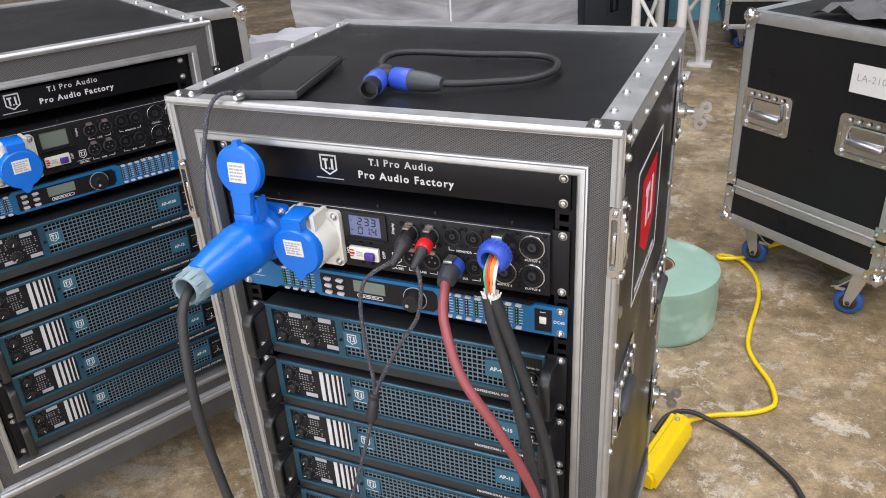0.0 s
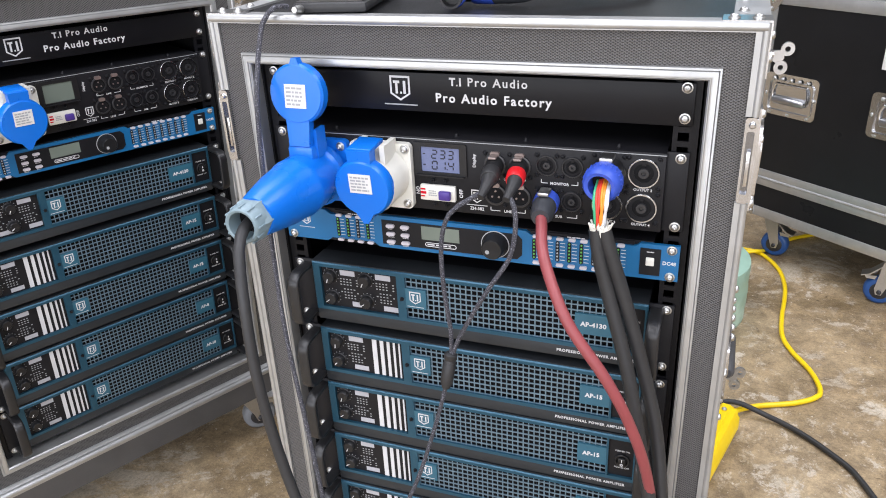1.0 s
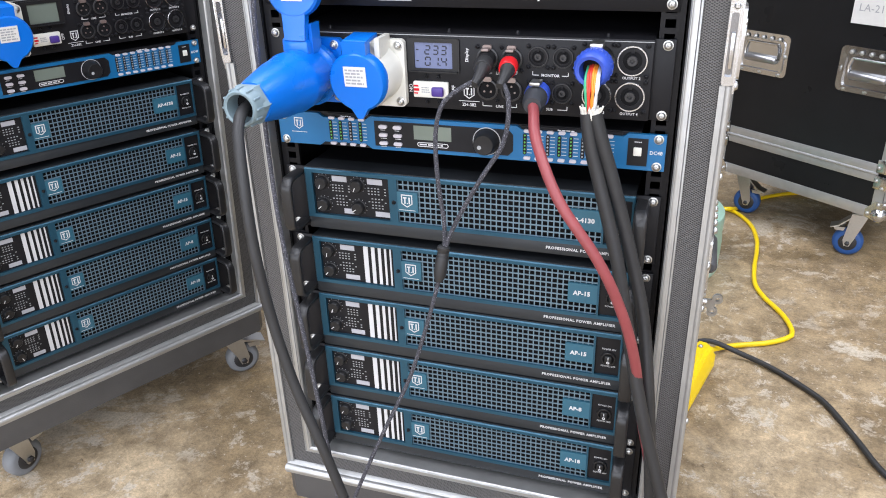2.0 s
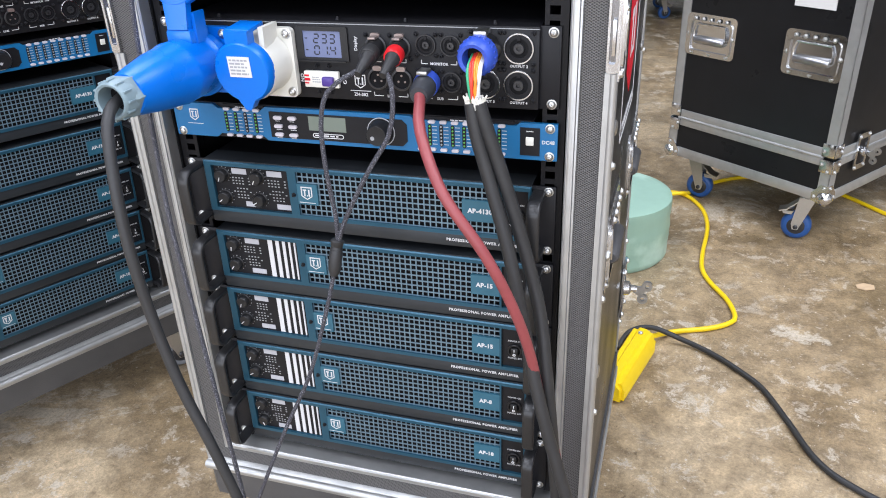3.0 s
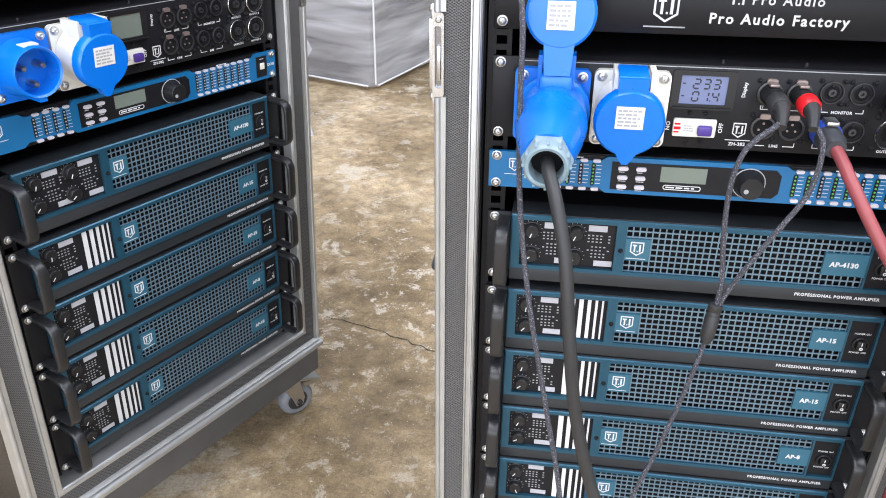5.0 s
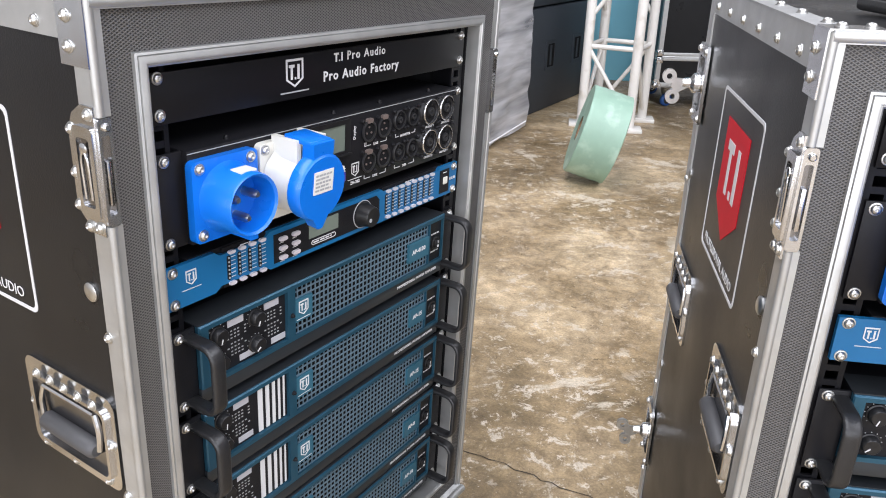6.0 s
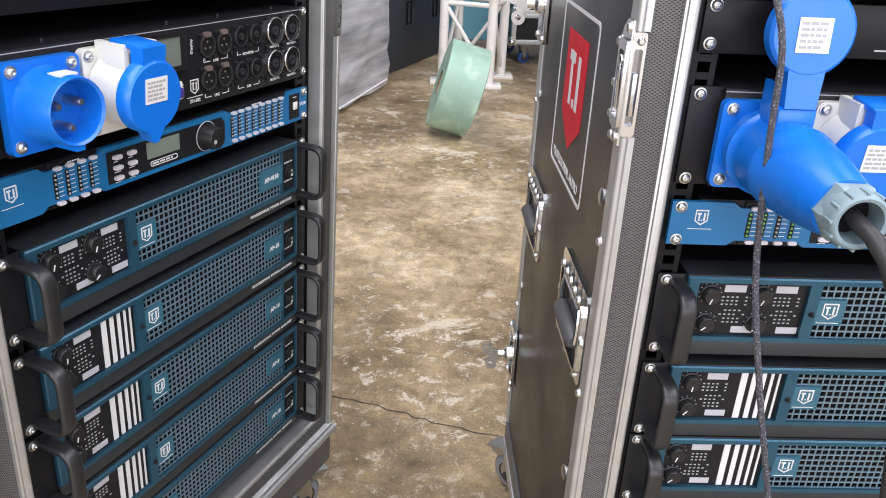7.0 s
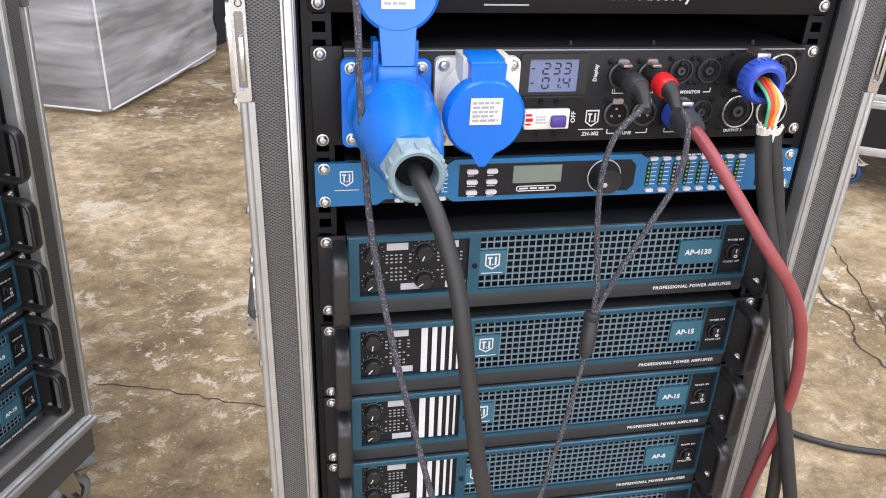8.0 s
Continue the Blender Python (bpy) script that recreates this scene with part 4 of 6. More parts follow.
def processor(m, lit):
    u = thing("audio_processor", "azure and black one-unit digital audio processor with meters and a knob", "audio processor", m, GROUP)
    z0, z1, c = 0.692, 0.736, 0.714
    for sx in (-1, 1):
        for z in (0.730, 0.698):
            part("screw", SCREW, ZINC, u, at=pose(sx * 0.233, -0.0045, z, 0, random.uniform(0, 90), 0))
    part("chassis", bx(-0.2135, 0.2135, 0.0005, 0.25, z0, z1), BLACK, u)
    left = [(-0.2413, z0 + 0.001), (-0.185, z0 + 0.001), (-0.178, z0 + 0.006), (-0.12, z0 + 0.006), (-0.113, z0 + 0.001), (0.2413, z0 + 0.001), (0.2413, z1 - 0.001), (0.2, z1 - 0.001),
            (0.195, z1 - 0.005), (0.078, z1 - 0.005), (0.072, z1 - 0.001), (-0.113, z1 - 0.001), (-0.12, z1 - 0.006), (-0.178, z1 - 0.006), (-0.185, z1 - 0.001), (-0.2413, z1 - 0.001)]
    part("front_plate", prism(nb(), left, -0.0045, 0.0005), AZURE, u, "azure front plate")
    for x0, x1 in ((-0.165, -0.124), (0.085, 0.185)):
        part("print_field", bx(x0 - 0.008, x1 + 0.008, -0.0018, 0.0, z0 + 0.001, z1 - 0.001), BLACK, u)
    part("control_panel", prism(nb(), [(-0.108, z0 + 0.006), (0.062, z0 + 0.006), (0.068, z0 + 0.012), (0.068, z1 - 0.012), (0.062, z1 - 0.006), (-0.108, z1 - 0.006)], -0.0052, -0.0045), BLACK, u)
    part("badge", shield(nb(), -0.213, c + 0.006, 0.012, 0.015, -0.0051, -0.0045), WHITE, u)
    part("badge_bar", bx(-0.224, -0.202, -0.0049, -0.0045, c - 0.0055, c - 0.0049), WHITE, u)
    led = 0
    for x0, n_ in ((-0.165, 4), (0.085, 8)):
        for k in range(n_):
            x = x0 + k * 0.0135
            for z in (c + 0.0165, c - 0.0165):
                part("button", prism(nb(), rounded(x - 0.0042, x + 0.0042, z - 0.0018, z + 0.0018, 0.0017, 2), -0.0075, -0.0045), LILAC, u)
            bm = nb()
            for r in range(6):
                disc(bm, (x - 0.003, -0.005, c + 0.0105 - r * 0.0042), (0, -1, 0), 0.0011, 0.0006, 8)
            part("meter_lights", bm, LED_GREEN if lit and k % 3 != 2 else GREY_PRINT, u)
            part("meter_strip", prism(nb(), rounded(x - 0.0052, x - 0.0008, c - 0.013, c + 0.013, 0.002, 2), -0.005, -0.0045), BLACK, u)
            for r in range(6):
                part("scale_mark", MARK, WHITE, u, at=pose(x, 0, c + 0.0105 - r * 0.0042))
    bars(u, -0.145, z1 - 0.003, 0.016, 0.0022, 1, -0.0046, WHITE, seed=2)
    bars(u, 0.13, z1 - 0.0028, 0.02, 0.0022, 1, -0.0046, WHITE, seed=3)
    for k in range(3):
        for x in (-0.096, -0.077):
            part("button", prism(nb(), rounded(x - 0.0055, x + 0.0055, c + 0.0095 - k * 0.0105 - 0.0022, c + 0.0095 - k * 0.0105 + 0.0022, 0.002, 2), -0.0082, -0.0052), LILAC, u)
            bars(u, x, c + 0.0048 - k * 0.0105, 0.008, 0.0014, 1, -0.0052, WHITE, seed=k)
    part("display", bx(-0.056, -0.008, -0.0058, -0.0052, c - 0.004, c + 0.0135), LCD_OFF, u)
    part("nameplate", frame_plate(nb(), rounded(-0.052, -0.012, c - 0.0128, c - 0.0072, 0.0026, 3), rounded(-0.0512, -0.0128, c - 0.012, c - 0.008, 0.0019, 3), -0.0056, -0.0052), WHITE, u)
    bars(u, -0.032, c - 0.01, 0.034, 0.003, 1, -0.0052, WHITE, seed=6)
    k = part("knob", lathe(nb(), (0.036, -0.0052, c), (0, -1, 0), [(0, 0.015), (0.004, 0.0145), (0.006, 0.0135), (0.015, 0.0125), (0.0165, 0.0115), (0.016, 0.001)], 26), PLASTIC, u)
    part("knob_ring", ring(nb(), (0.036, -0.0052, c), (0, -1, 0), 0.0162, 0.0172, 0.0006, 30), GREY_PRINT, u)
    part("dimple", disc(nb(), (0.031, -0.0212, c - 0.003), (0, -1, 0), 0.0025, 0.0006, 12), GREY_PRINT, k)
    port = part("usb_port", bx(0.2, 0.222, -0.0053, -0.0045, c - 0.016, c + 0.016), BLACK, u)
    part("socket", bx(0.2065, 0.2155, -0.0075, -0.0053, c - 0.004, c + 0.006, bevel=0.001), CREAM, port)
    bars(port, 0.211, c + 0.012, 0.008, 0.0018, 1, -0.0053, WHITE, seed=8)
    part("lettering", writing("DC48", 0.0058, 0.2312, -0.0048, c, 1.0, 0.0001), WHITE, u)
    return u


def handle_loop(u, sx, c):
    """Black rack handle: a broad moulded strap with rounded corners that stands out of the ear."""
    x, w, t = sx * 0.2225, 0.0078, 0.0068
    line = [(0.002, c + 0.0355)]
    for a in range(0, 91, 15):
        line.append((-0.027 - 0.014 * math.sin(radians(a)), c + 0.0215 + 0.014 * math.cos(radians(a))))
    for a in range(90, -1, -15):
        line.append((-0.027 - 0.014 * math.sin(radians(a)), c - 0.0215 - 0.014 * math.cos(radians(a))))
    line.append((0.002, c - 0.0355))
    section = [(math.copysign(abs(math.cos(k * math.pi / 8)) ** 0.6, math.cos(k * math.pi / 8)), math.copysign(abs(math.sin(k * math.pi / 8)) ** 0.6, math.sin(k * math.pi / 8))) for k in range(16)]
    bm = nb()
    rings = []
    for k, (y, z) in enumerate(line):
        (ya, za), (yb, zb) = line[max(k - 1, 0)], line[min(k + 1, len(line) - 1)]
        d = Vector((yb - ya, zb - za)).normalized()
        n_ = Vector((d.y, -d.x))
        rings.append([bm.verts.new((x + w * p, y + n_.x * t / 2 * q, z + n_.y * t / 2 * q)) for p, q in section])
    for a, b in zip(rings, rings[1:]):
        for k in range(16):
            bm.faces.new((a[k], a[(k + 1) % 16], b[(k + 1) % 16], b[k]))
    bm.faces.new(rings[0][::-1])
    bm.faces.new(rings[-1])
    bmesh.ops.recalc_face_normals(bm, faces=bm.faces)
    part("handle", bm, HANDLE, u, "black rounded rack handle")


GRID = {}


def amplifier(m, c, model, four):
    u = thing("power_amplifier", ("four-channel" if four else "two-channel") + " teal power amplifier with mesh grille and black handles", "amplifier", m, GROUP)
    top, bot = c + 0.043, c - 0.0435
    ears(u, bot, top, (c + 0.037, c - 0.038))
    for sx in (-1, 1):
        handle_loop(u, sx, c)
    part("chassis", bx(-0.2135, 0.2135, 0.006, 0.3, bot, top), BLACK, u)
    part("lid", bx(-0.2135, 0.2135, -0.0035, 0.03, top, top + 0.0012), TEAL_DARK, u)
    # face plate with its openings
    zt, zb = c + 0.043, c - 0.0265
    bm = nb()
    y0, y1 = -0.006, 0.0
    xw = -0.0945
    zi0, zi1 = c - 0.0215, c + 0.037
    xs, zs_ = (-0.2135, -0.2025, xw, -0.083, 0.177, 0.1795, 0.2105, 0.2138), (zb, zi0, zi1, zt)
    grid = [[bm.verts.new((x, y0, z)) for z in zs_] for x in xs]
    for i in range(7):
        for k in range(3):
            if not (k == 1 and i in (1, 3, 5)):
                bm.faces.new((grid[i][k], grid[i + 1][k], grid[i + 1][k + 1], grid[i][k + 1]))
    ext = bmesh.ops.extrude_face_region(bm, geom=list(bm.faces))
    bmesh.ops.translate(bm, vec=(0, y1 - y0, 0), verts=[g for g in ext["geom"] if isinstance(g, bmesh.types.BMVert)])
    bmesh.ops.recalc_face_normals(bm, faces=bm.faces)
    rim = [e for e in bm.edges if all(abs(v.co.y - y0) < 1e-6 for v in e.verts) and (all(abs(v.co.z - zt) < 1e-6 for v in e.verts) or all(abs(v.co.x - xs[0]) < 1e-6 for v in e.verts) or all(abs(v.co.x - xs[-1]) < 1e-6 for v in e.verts))]
    bmesh.ops.bevel(bm, geom=rim, offset=0.0014, segments=1, affect="EDGES")
    part("face_plate", bm, TEAL, u, "dark teal anodised face plate")
    part("lower_band", bx(-0.2135, 0.2138, -0.0035, 0.002, bot, zb - 0.0008, bevel=0.0008), TEAL_DARK, u)
    part("lettering", writing("PROFESSIONAL POWER AMPLIFIER", 0.0052, 0.156, -0.0037, c - 0.035, 1.16, 0.00015), WHITE, u)
    # mesh
    key = 0
    if key not in GRID:
        bm = nb()
        nx, nz = 36, 8
        for k in range(nx + 1):
            x = -0.083 + 0.26 * k / nx
            box(bm, x - 0.0007, x + 0.0007, -0.0028, -0.0016, -0.0215, 0.0375)
        for k in range(nz + 1):
            z = -0.0215 + 0.059 * k / nz
            box(bm, -0.083, 0.177, -0.0031, -0.0016, z - 0.0007, z + 0.0007)
        GRID[key] = mesh_of(bm, "grille")
        GRID[key].materials.append(GRILLE)
    part("grille", GRID[key], GRILLE, u, "grey-blue square wire mesh", pose(0, 0, c))
    # added near-black sheet that paints the shade seen through the mesh holes
    part("grille_shade_sheet", bx(-0.083, 0.177, 0.004, 0.0055, zi0, zi1), VOID, u)
    bd = part("badge_plate", bx(-0.084, -0.0555, -0.0058, -0.0015, c - 0.006, c + 0.0215), TEAL_LIGHT, u)
    part("badge", shield(nb(), -0.070, c + 0.0095, 0.015, 0.0175, -0.0063, -0.0058), WHITE, bd)
    part("badge_bar", bx(-0.081, -0.059, -0.0061, -0.0058, c - 0.0035, c - 0.0028), WHITE, bd)
    w = 0.046 if four else 0.037
    md = part("model_plate", bx(0.1775 - w, 0.1775, -0.0058, -0.0015, c - 0.0065, c + 0.0205), TEAL_LIGHT, u)
    part("lettering", writing(model, 0.0082, 0.1765 - w / 2, -0.006, c + 0.007, 1.05, 0.0003), WHITE, md)
    # switch
    sw = part("switch_panel", prism(nb(), rounded(0.1795, 0.2105, zi0, zi1, 0.003), -0.002, 0.0005), BLACK, u)
    part("switch_ring", ring(nb(), (0.1965, -0.002, c + 0.004), (0, -1, 0), 0.0075, 0.0095, 0.003, 20), PLASTIC, sw)
    rk = part("rocker", bx(0.1915, 0.2015, -0.008, -0.002, c - 0.002, c + 0.01, bevel=0.002), PLASTIC, sw)
    part("mark", writing("I", 0.005, 0.1965, -0.0082, c + 0.0065, 1, 0.0003), WHITE, rk)
    part("mark", writing("O", 0.005, 0.1965, -0.0082, c + 0.0005, 1, 0.0003), WHITE, rk)
    part("lettering", writing("POWER ON", 0.0034, 0.1965, -0.0022, c + 0.0175, 1), WHITE, sw)
    part("lettering", writing("POWER OFF", 0.0034, 0.1965, -0.0022, c - 0.0085, 1), WHITE, sw)
    for x, z in ((-0.088, c + 0.006),):
        part("screw", SCREW_SMALL, ZINC, u, at=pose(x, -0.006, z))
    # controls
    xr = xw if four else -0.143
    cp = part("control_panel", prism(nb(), rounded(-0.2025, xw, zi0, zi1, 0.003), -0.0015, 0.0005), BLACK, u)
    knobs = ((-0.189, c + 0.024), (-0.189, c - 0.007), (-0.139, c + 0.024), (-0.139, c - 0.007)) if four else ((-0.190, c + 0.024), (-0.190, c - 0.006))
    for x, z in knobs:
        k = part("knob", lathe(nb(), (x, -0.0015, z), (0, -1, 0), [(0, 0.0100), (0.0015, 0.0100), (0.0022, 0.0088), (0.0085, 0.0082), (0.0095, 0.0072), (0.0092, 0.0005)], 20), PLASTIC, u)
        part("pointer", bx(-0.0005, 0.0005, -0.0004, 0.0006, 0.0018, 0.0074), WHITE, k, at=pose(x, -0.0112, z, 0, 150 + 1900 * (x + z) % 90, 0))
        bm = nb()
        for a in range(11):
            t = radians(-50 + a * 28)
            disc(bm, (x + 0.0108 * math.cos(t), -0.0015, z + 0.0108 * math.sin(t)), (0, -1, 0), 0.0006, 0.0004, 6)
        part("dial_marks", bm, GREY_PRINT, k)
    for x, up in (((-0.165, True), (-0.151, False), (-0.115, True), (-0.106, False)) if four else ((-0.163, True), (-0.158, False))):
        part("label_tab", bx(x - 0.0105, x + 0.0105, -0.0021, -0.0015, c + 0.026 if up else c - 0.0185, c + 0.0335 if up else c - 0.0115), TAB, cp)
    for x in ((-0.164, -0.113) if four else (-0.164,)):
        for z in (c + 0.0205, c + 0.0165, c + 0.0125, c + 0.006, c + 0.0015, c - 0.003, c - 0.007):
            dots = nb()
            for q in range(6):
                if (q * 7 + int(z * 5000)) % 5:
                    box(dots, x - 0.0125 + q * 0.0046, x - 0.0102 + q * 0.0046, -0.0018, -0.0015, z - 0.0007, z + 0.0007)
            part("print_bar", dots, GREY_PRINT, cp)
    if not four:
        x = -0.139
        for w_ in (0.0066, 0.0052, 0.0042, 0.0030, 0.0022):
            bm = nb()
            prism(bm, [(x, zi0 + 0.001), (x + w_, zi0 + 0.001), (x + w_, zi1 - 0.001), (x, zi1 - 0.001)], -0.0024, -0.0015)
            part("white_stripe", bm, WHITE, cp)
            x += w_ + 0.0048
    return u


MAIN = pose(-0.4418, 0.8194, 0.0235, 0.07, -0.12, 0)  # both stand a little askew on the uneven floor
LEFT = pose(-1.1968, 0.9825, 0.0296, 1.7, 1.24, 65.02)
main_case = rack_case(MAIN, "open black flight case with aluminium edges, full of rack equipment")
left_case = rack_case(LEFT, "black flight case on castors, filled rack turned towards the other rack")
units = [blank_panel(MAIN, 0.002), processor(MAIN, True)]
for c_, model, four in ((0.617, "AP-4130", True), (0.517, "AP-15", False), (0.4275, "AP-15", False), (0.3375, "AP-8", False), (0.247, "AP-18", False)):
    units.append(amplifier(MAIN, c_, model, four))
power_distributor(MAIN, True)
power_distributor(LEFT, False)
for u_, dz in zip(units, (-0.002, 0.0, 0.005, 0.005, 0.001, -0.001, 0.0)):
    if u_ is not units[1]:
        copy_thing(u_, LEFT @ pose(0, 0, dz - (0.004 if u_ is units[0] else 0)))
processor(LEFT @ pose(-0.004, 0, 0), False)

# ---------------- plugs and cables of the main rack ----------------


def connector_cee():
    u = thing("power_connector", "bright blue industrial connector with grey gland, lid open, plugged in", "connector", MAIN)
    bm = nb()
    lathe(bm, (-0.176, -0.022, 0.791), (-0.012, -1, 0.0), [(0, 0.0372), (0.011, 0.0378), (0.014, 0.0345), (0.02, 0.034), (0.05, 0.0348), (0.056, 0.0352), (0.059, 0.0338), (0.085, 0.0318), (0.118, 0.0262), (0.138, 0.0222)], 30)
    box(bm, -0.191, -0.159, -0.06, -0.022, 0.815, 0.836, 0.004)
    for sx in (-1, 1):
        prism(bm, [(-0.175 + sx * 0.016 - 0.002, 0.82), (-0.175 + sx * 0.016 + 0.002, 0.82), (-0.175 + sx * 0.016 + 0.002, 0.853), (-0.175 + sx * 0.016 - 0.002, 0.853)], -0.05, -0.03)
    part("body", bm, BLUE, u)
    bm = nb()
    lathe(bm, (-0.1775, -0.156, 0.791), (-0.02, -1, 0), [(0, 0.0205), (0.002, 0.0228), (0.013, 0.0228), (0.016, 0.0205)], 6, close=False)
    lathe(bm, (-0.1775, -0.156, 0.791), (-0.02, -1, 0), [(0.010, 0.0208), (0.024, 0.0202), (0.0275, 0.0192), (0.0285, 0.0176), (0.0275, 0.0152), (0.02, 0.0142), (0.004, 0.0140)], 28, close=False)
    nut = part("gland_nut", bm, GREY_PLASTIC, u, "blue-grey gland nut")
    for k in range(12):
        a = 2 * math.pi * k / 12
        part("rib", bx(-0.1778 + 0.0203 * math.cos(a) - 0.0011, -0.1778 + 0.0203 * math.cos(a) + 0.0011, -0.183, -0.172, 0.791 + 0.0203 * math.sin(a) - 0.0011, 0.791 + 0.0203 * math.sin(a) + 0.0011, bevel=0.0004), GREY_PLASTIC, nut)
    part("gland_seal", disc(nb(), (-0.1777, -0.163, 0.791), (0, -1, 0), 0.0145, 0.002, 18), VOID, u)
    bm = nb()
    lathe(bm, (0, 0.006, 0), (0, -1, 0), [(0, 0.0335), (0.010, 0.0335), (0.0125, 0.031), (0.013, 0.001)], 32)
    prism(bm, [(-0.006, 0.031), (0.006, 0.031), (0.003, 0.039), (-0.003, 0.039)], -0.006, 0.004)
    prism(bm, [(-0.0125, -0.058), (0.0125, -0.058), (0.015, -0.022), (-0.015, -0.022)], -0.006, 0.004)
    lid = part("lid", bm, BLUE, u, "round blue lid swung up", pose(-0.1745, -0.048, 0.893, -6, 0, 0))
    lab = part("rating_label", bx(-0.013, 0.013, -0.0078, -0.007, -0.015, 0.011), PAPER, lid)
    bars(lab, 0, -0.002, 0.022, 0.022, 5, -0.0078, GREY_PRINT, seed=5)
    return u


connector_cee()


def cable(name, pts, r, material, label, m=MAIN, category="cable", seg=10):
    u = part(name, tube(nb(), pts, r, seg), material)
    u.matrix_basis = m
    return tagged(u, label, category)


cable("power_cable", [(-0.1775, -0.163, 0.791), (-0.176, -0.183, 0.788), (-0.169, -0.206, 0.775), (-0.157, -0.228, 0.73), (-0.148, -0.241, 0.66), (-0.136, -0.246, 0.58), (-0.115, -0.252, 0.5),
                      (-0.085, -0.258, 0.42), (-0.058, -0.262, 0.33), (-0.03, -0.262, 0.2), (-0.005, -0.26, 0.09), (0.03, -0.27, 0.02), (0.1, -0.31, 0.0105), (0.22, -0.42, 0.0105), (0.4, -0.6, 0.0105)],
      0.0061, RUBBER, "thick black rubber power cable hanging to the floor")

# speaker plug with open cable end
sp = thing("speaker_plug", "blue and black eight-pole speaker plug with bared coloured wires", "connector", MAIN)
part("shell", lathe(nb(), (0.162, -0.007, 0.816), (0, -1, -0.06), [(0, 0.0165), (0.006, 0.0185), (0.024, 0.0185), (0.026, 0.016)], 24), PLASTIC, sp)
part("latch", bx(0.155, 0.169, -0.032, -0.012, 0.832, 0.838, bevel=0.0015), ZINC, sp)
bm = nb()
lathe(bm, (0.162, -0.028, 0.815), (-0.12, -1, -0.1), [(0, 0.0175), (0.002, 0.0198), (0.014, 0.0198), (0.02, 0.0178), (0.022, 0.016), (0.021, 0.0122), (0.006, 0.0115)], 28, close=False)
clamp = part("clamp_ring", bm, COBALT, sp, "cobalt blue ribbed clamp ring")
for k in range(22):
    a = 2 * math.pi * k / 22
    bm = bx(0.161 + 0.0196 * math.cos(a) - 0.0008, 0.161 + 0.0196 * math.cos(a) + 0.0008, -0.042, -0.031, 0.8142 + 0.0196 * math.sin(a) - 0.0008, 0.8142 + 0.0196 * math.sin(a) + 0.0008)
    part("rib", bm, COBALT, clamp)
part("mouth", disc(nb(), (0.162, -0.034, 0.815), (0, -1, -0.06), 0.0118, 0.001, 18), VOID, sp)
for k, (mt, dx) in enumerate(((WIRE_GREEN, -0.0062), (WIRE_RED, -0.0036), (WIRE_RED, -0.0012), (WIRE_ORANGE, 0.0012), (WIRE_ORANGE, 0.0034), (WHITE, 0.0056), (WHITE, 0.0072))):
    x = 0.162 + dx
    part("wire", tube(nb(), [(x, -0.036, 0.817 - 0.3 * abs(dx)), (x, -0.053, 0.812 - 0.5 * abs(dx)), (x + 0.001, -0.0605 - 0.25 * abs(dx), 0.80), (0.163 + 0.75 * dx + 0.0016 * math.sin(9 * k), -0.0615, 0.785), (0.1635 + 0.6 * dx, -0.060 + 0.002 * math.sin(5 * k), 0.768)], 0.0015, 8), mt, sp)
bm = nb()
rf = random.Random(3)
for cx in (0.1605, 0.1675):
    for k in range(26):
        a = rf.uniform(0, 6.28)
        dx_, dy_ = 0.0062 * math.cos(a), 0.0062 * math.sin(a)
        tube(bm, [(cx + 0.8 * dx_, -0.0605 + 0.8 * dy_, 0.766), (cx + dx_, -0.0605 + dy_, 0.774), (cx + dx_ * rf.uniform(0.8, 1.5), -0.0605 + dy_ * rf.uniform(0.8, 1.5), 0.7775 + rf.uniform(-0.003, 0.003))], (0.0019, 0.0010), 5, 0.006)
part("frayed_filler", bm, CREAM, sp, "frayed white filler at the cut sheath")
cable("speaker_cable", [(0.1600, -0.0605, 0.772), (0.1655, -0.063, 0.74), (0.180, -0.066, 0.69), (0.204, -0.076, 0.61), (0.225, -0.088, 0.52), (0.25, -0.102, 0.42), (0.285, -0.11, 0.30), (0.33, -0.12, 0.15),
                        (0.355, -0.13, 0.04), (0.39, -0.17, 0.0105), (0.5, -0.25, 0.0095)], 0.0076, RUBBER, "black rubber speaker cable hanging from the bared plug")
cable("speaker_cable", [(0.1680, -0.0605, 0.772), (0.178, -0.061, 0.74), (0.191, -0.060, 0.7), (0.212, -0.060, 0.63), (0.236, -0.064, 0.54), (0.251, -0.08, 0.45), (0.264, -0.085, 0.33), (0.275, -0.085, 0.2),
                        (0.285, -0.09, 0.06), (0.31, -0.14, 0.0105), (0.36, -0.3, 0.0095)], 0.0076, RUBBER, "black rubber speaker cable hanging from the bared plug")

sp2 = thing("speaker_plug", "black and blue four-pole speaker plug on a wine-red cable", "connector", MAIN)
part("shell", lathe(nb(), (0.0965, -0.007, 0.777), (0.06, -1, -0.12), [(0, 0.0125), (0.004, 0.0138), (0.012, 0.0138), (0.014, 0.0134), (0.032, 0.0126), (0.037, 0.0105), (0.041, 0.0095)], 22), DARK_SHELL, sp2)
part("collar", ring(nb(), (0.097, -0.0085, 0.7768), (0.06, -1, -0.12), 0.0125, 0.0143, 0.014, 22), COBALT, sp2, "cobalt blue collar")
part("latch", bx(0.091, 0.103, -0.03, -0.012, 0.789, 0.7935, bevel=0.0012), ZINC, sp2)
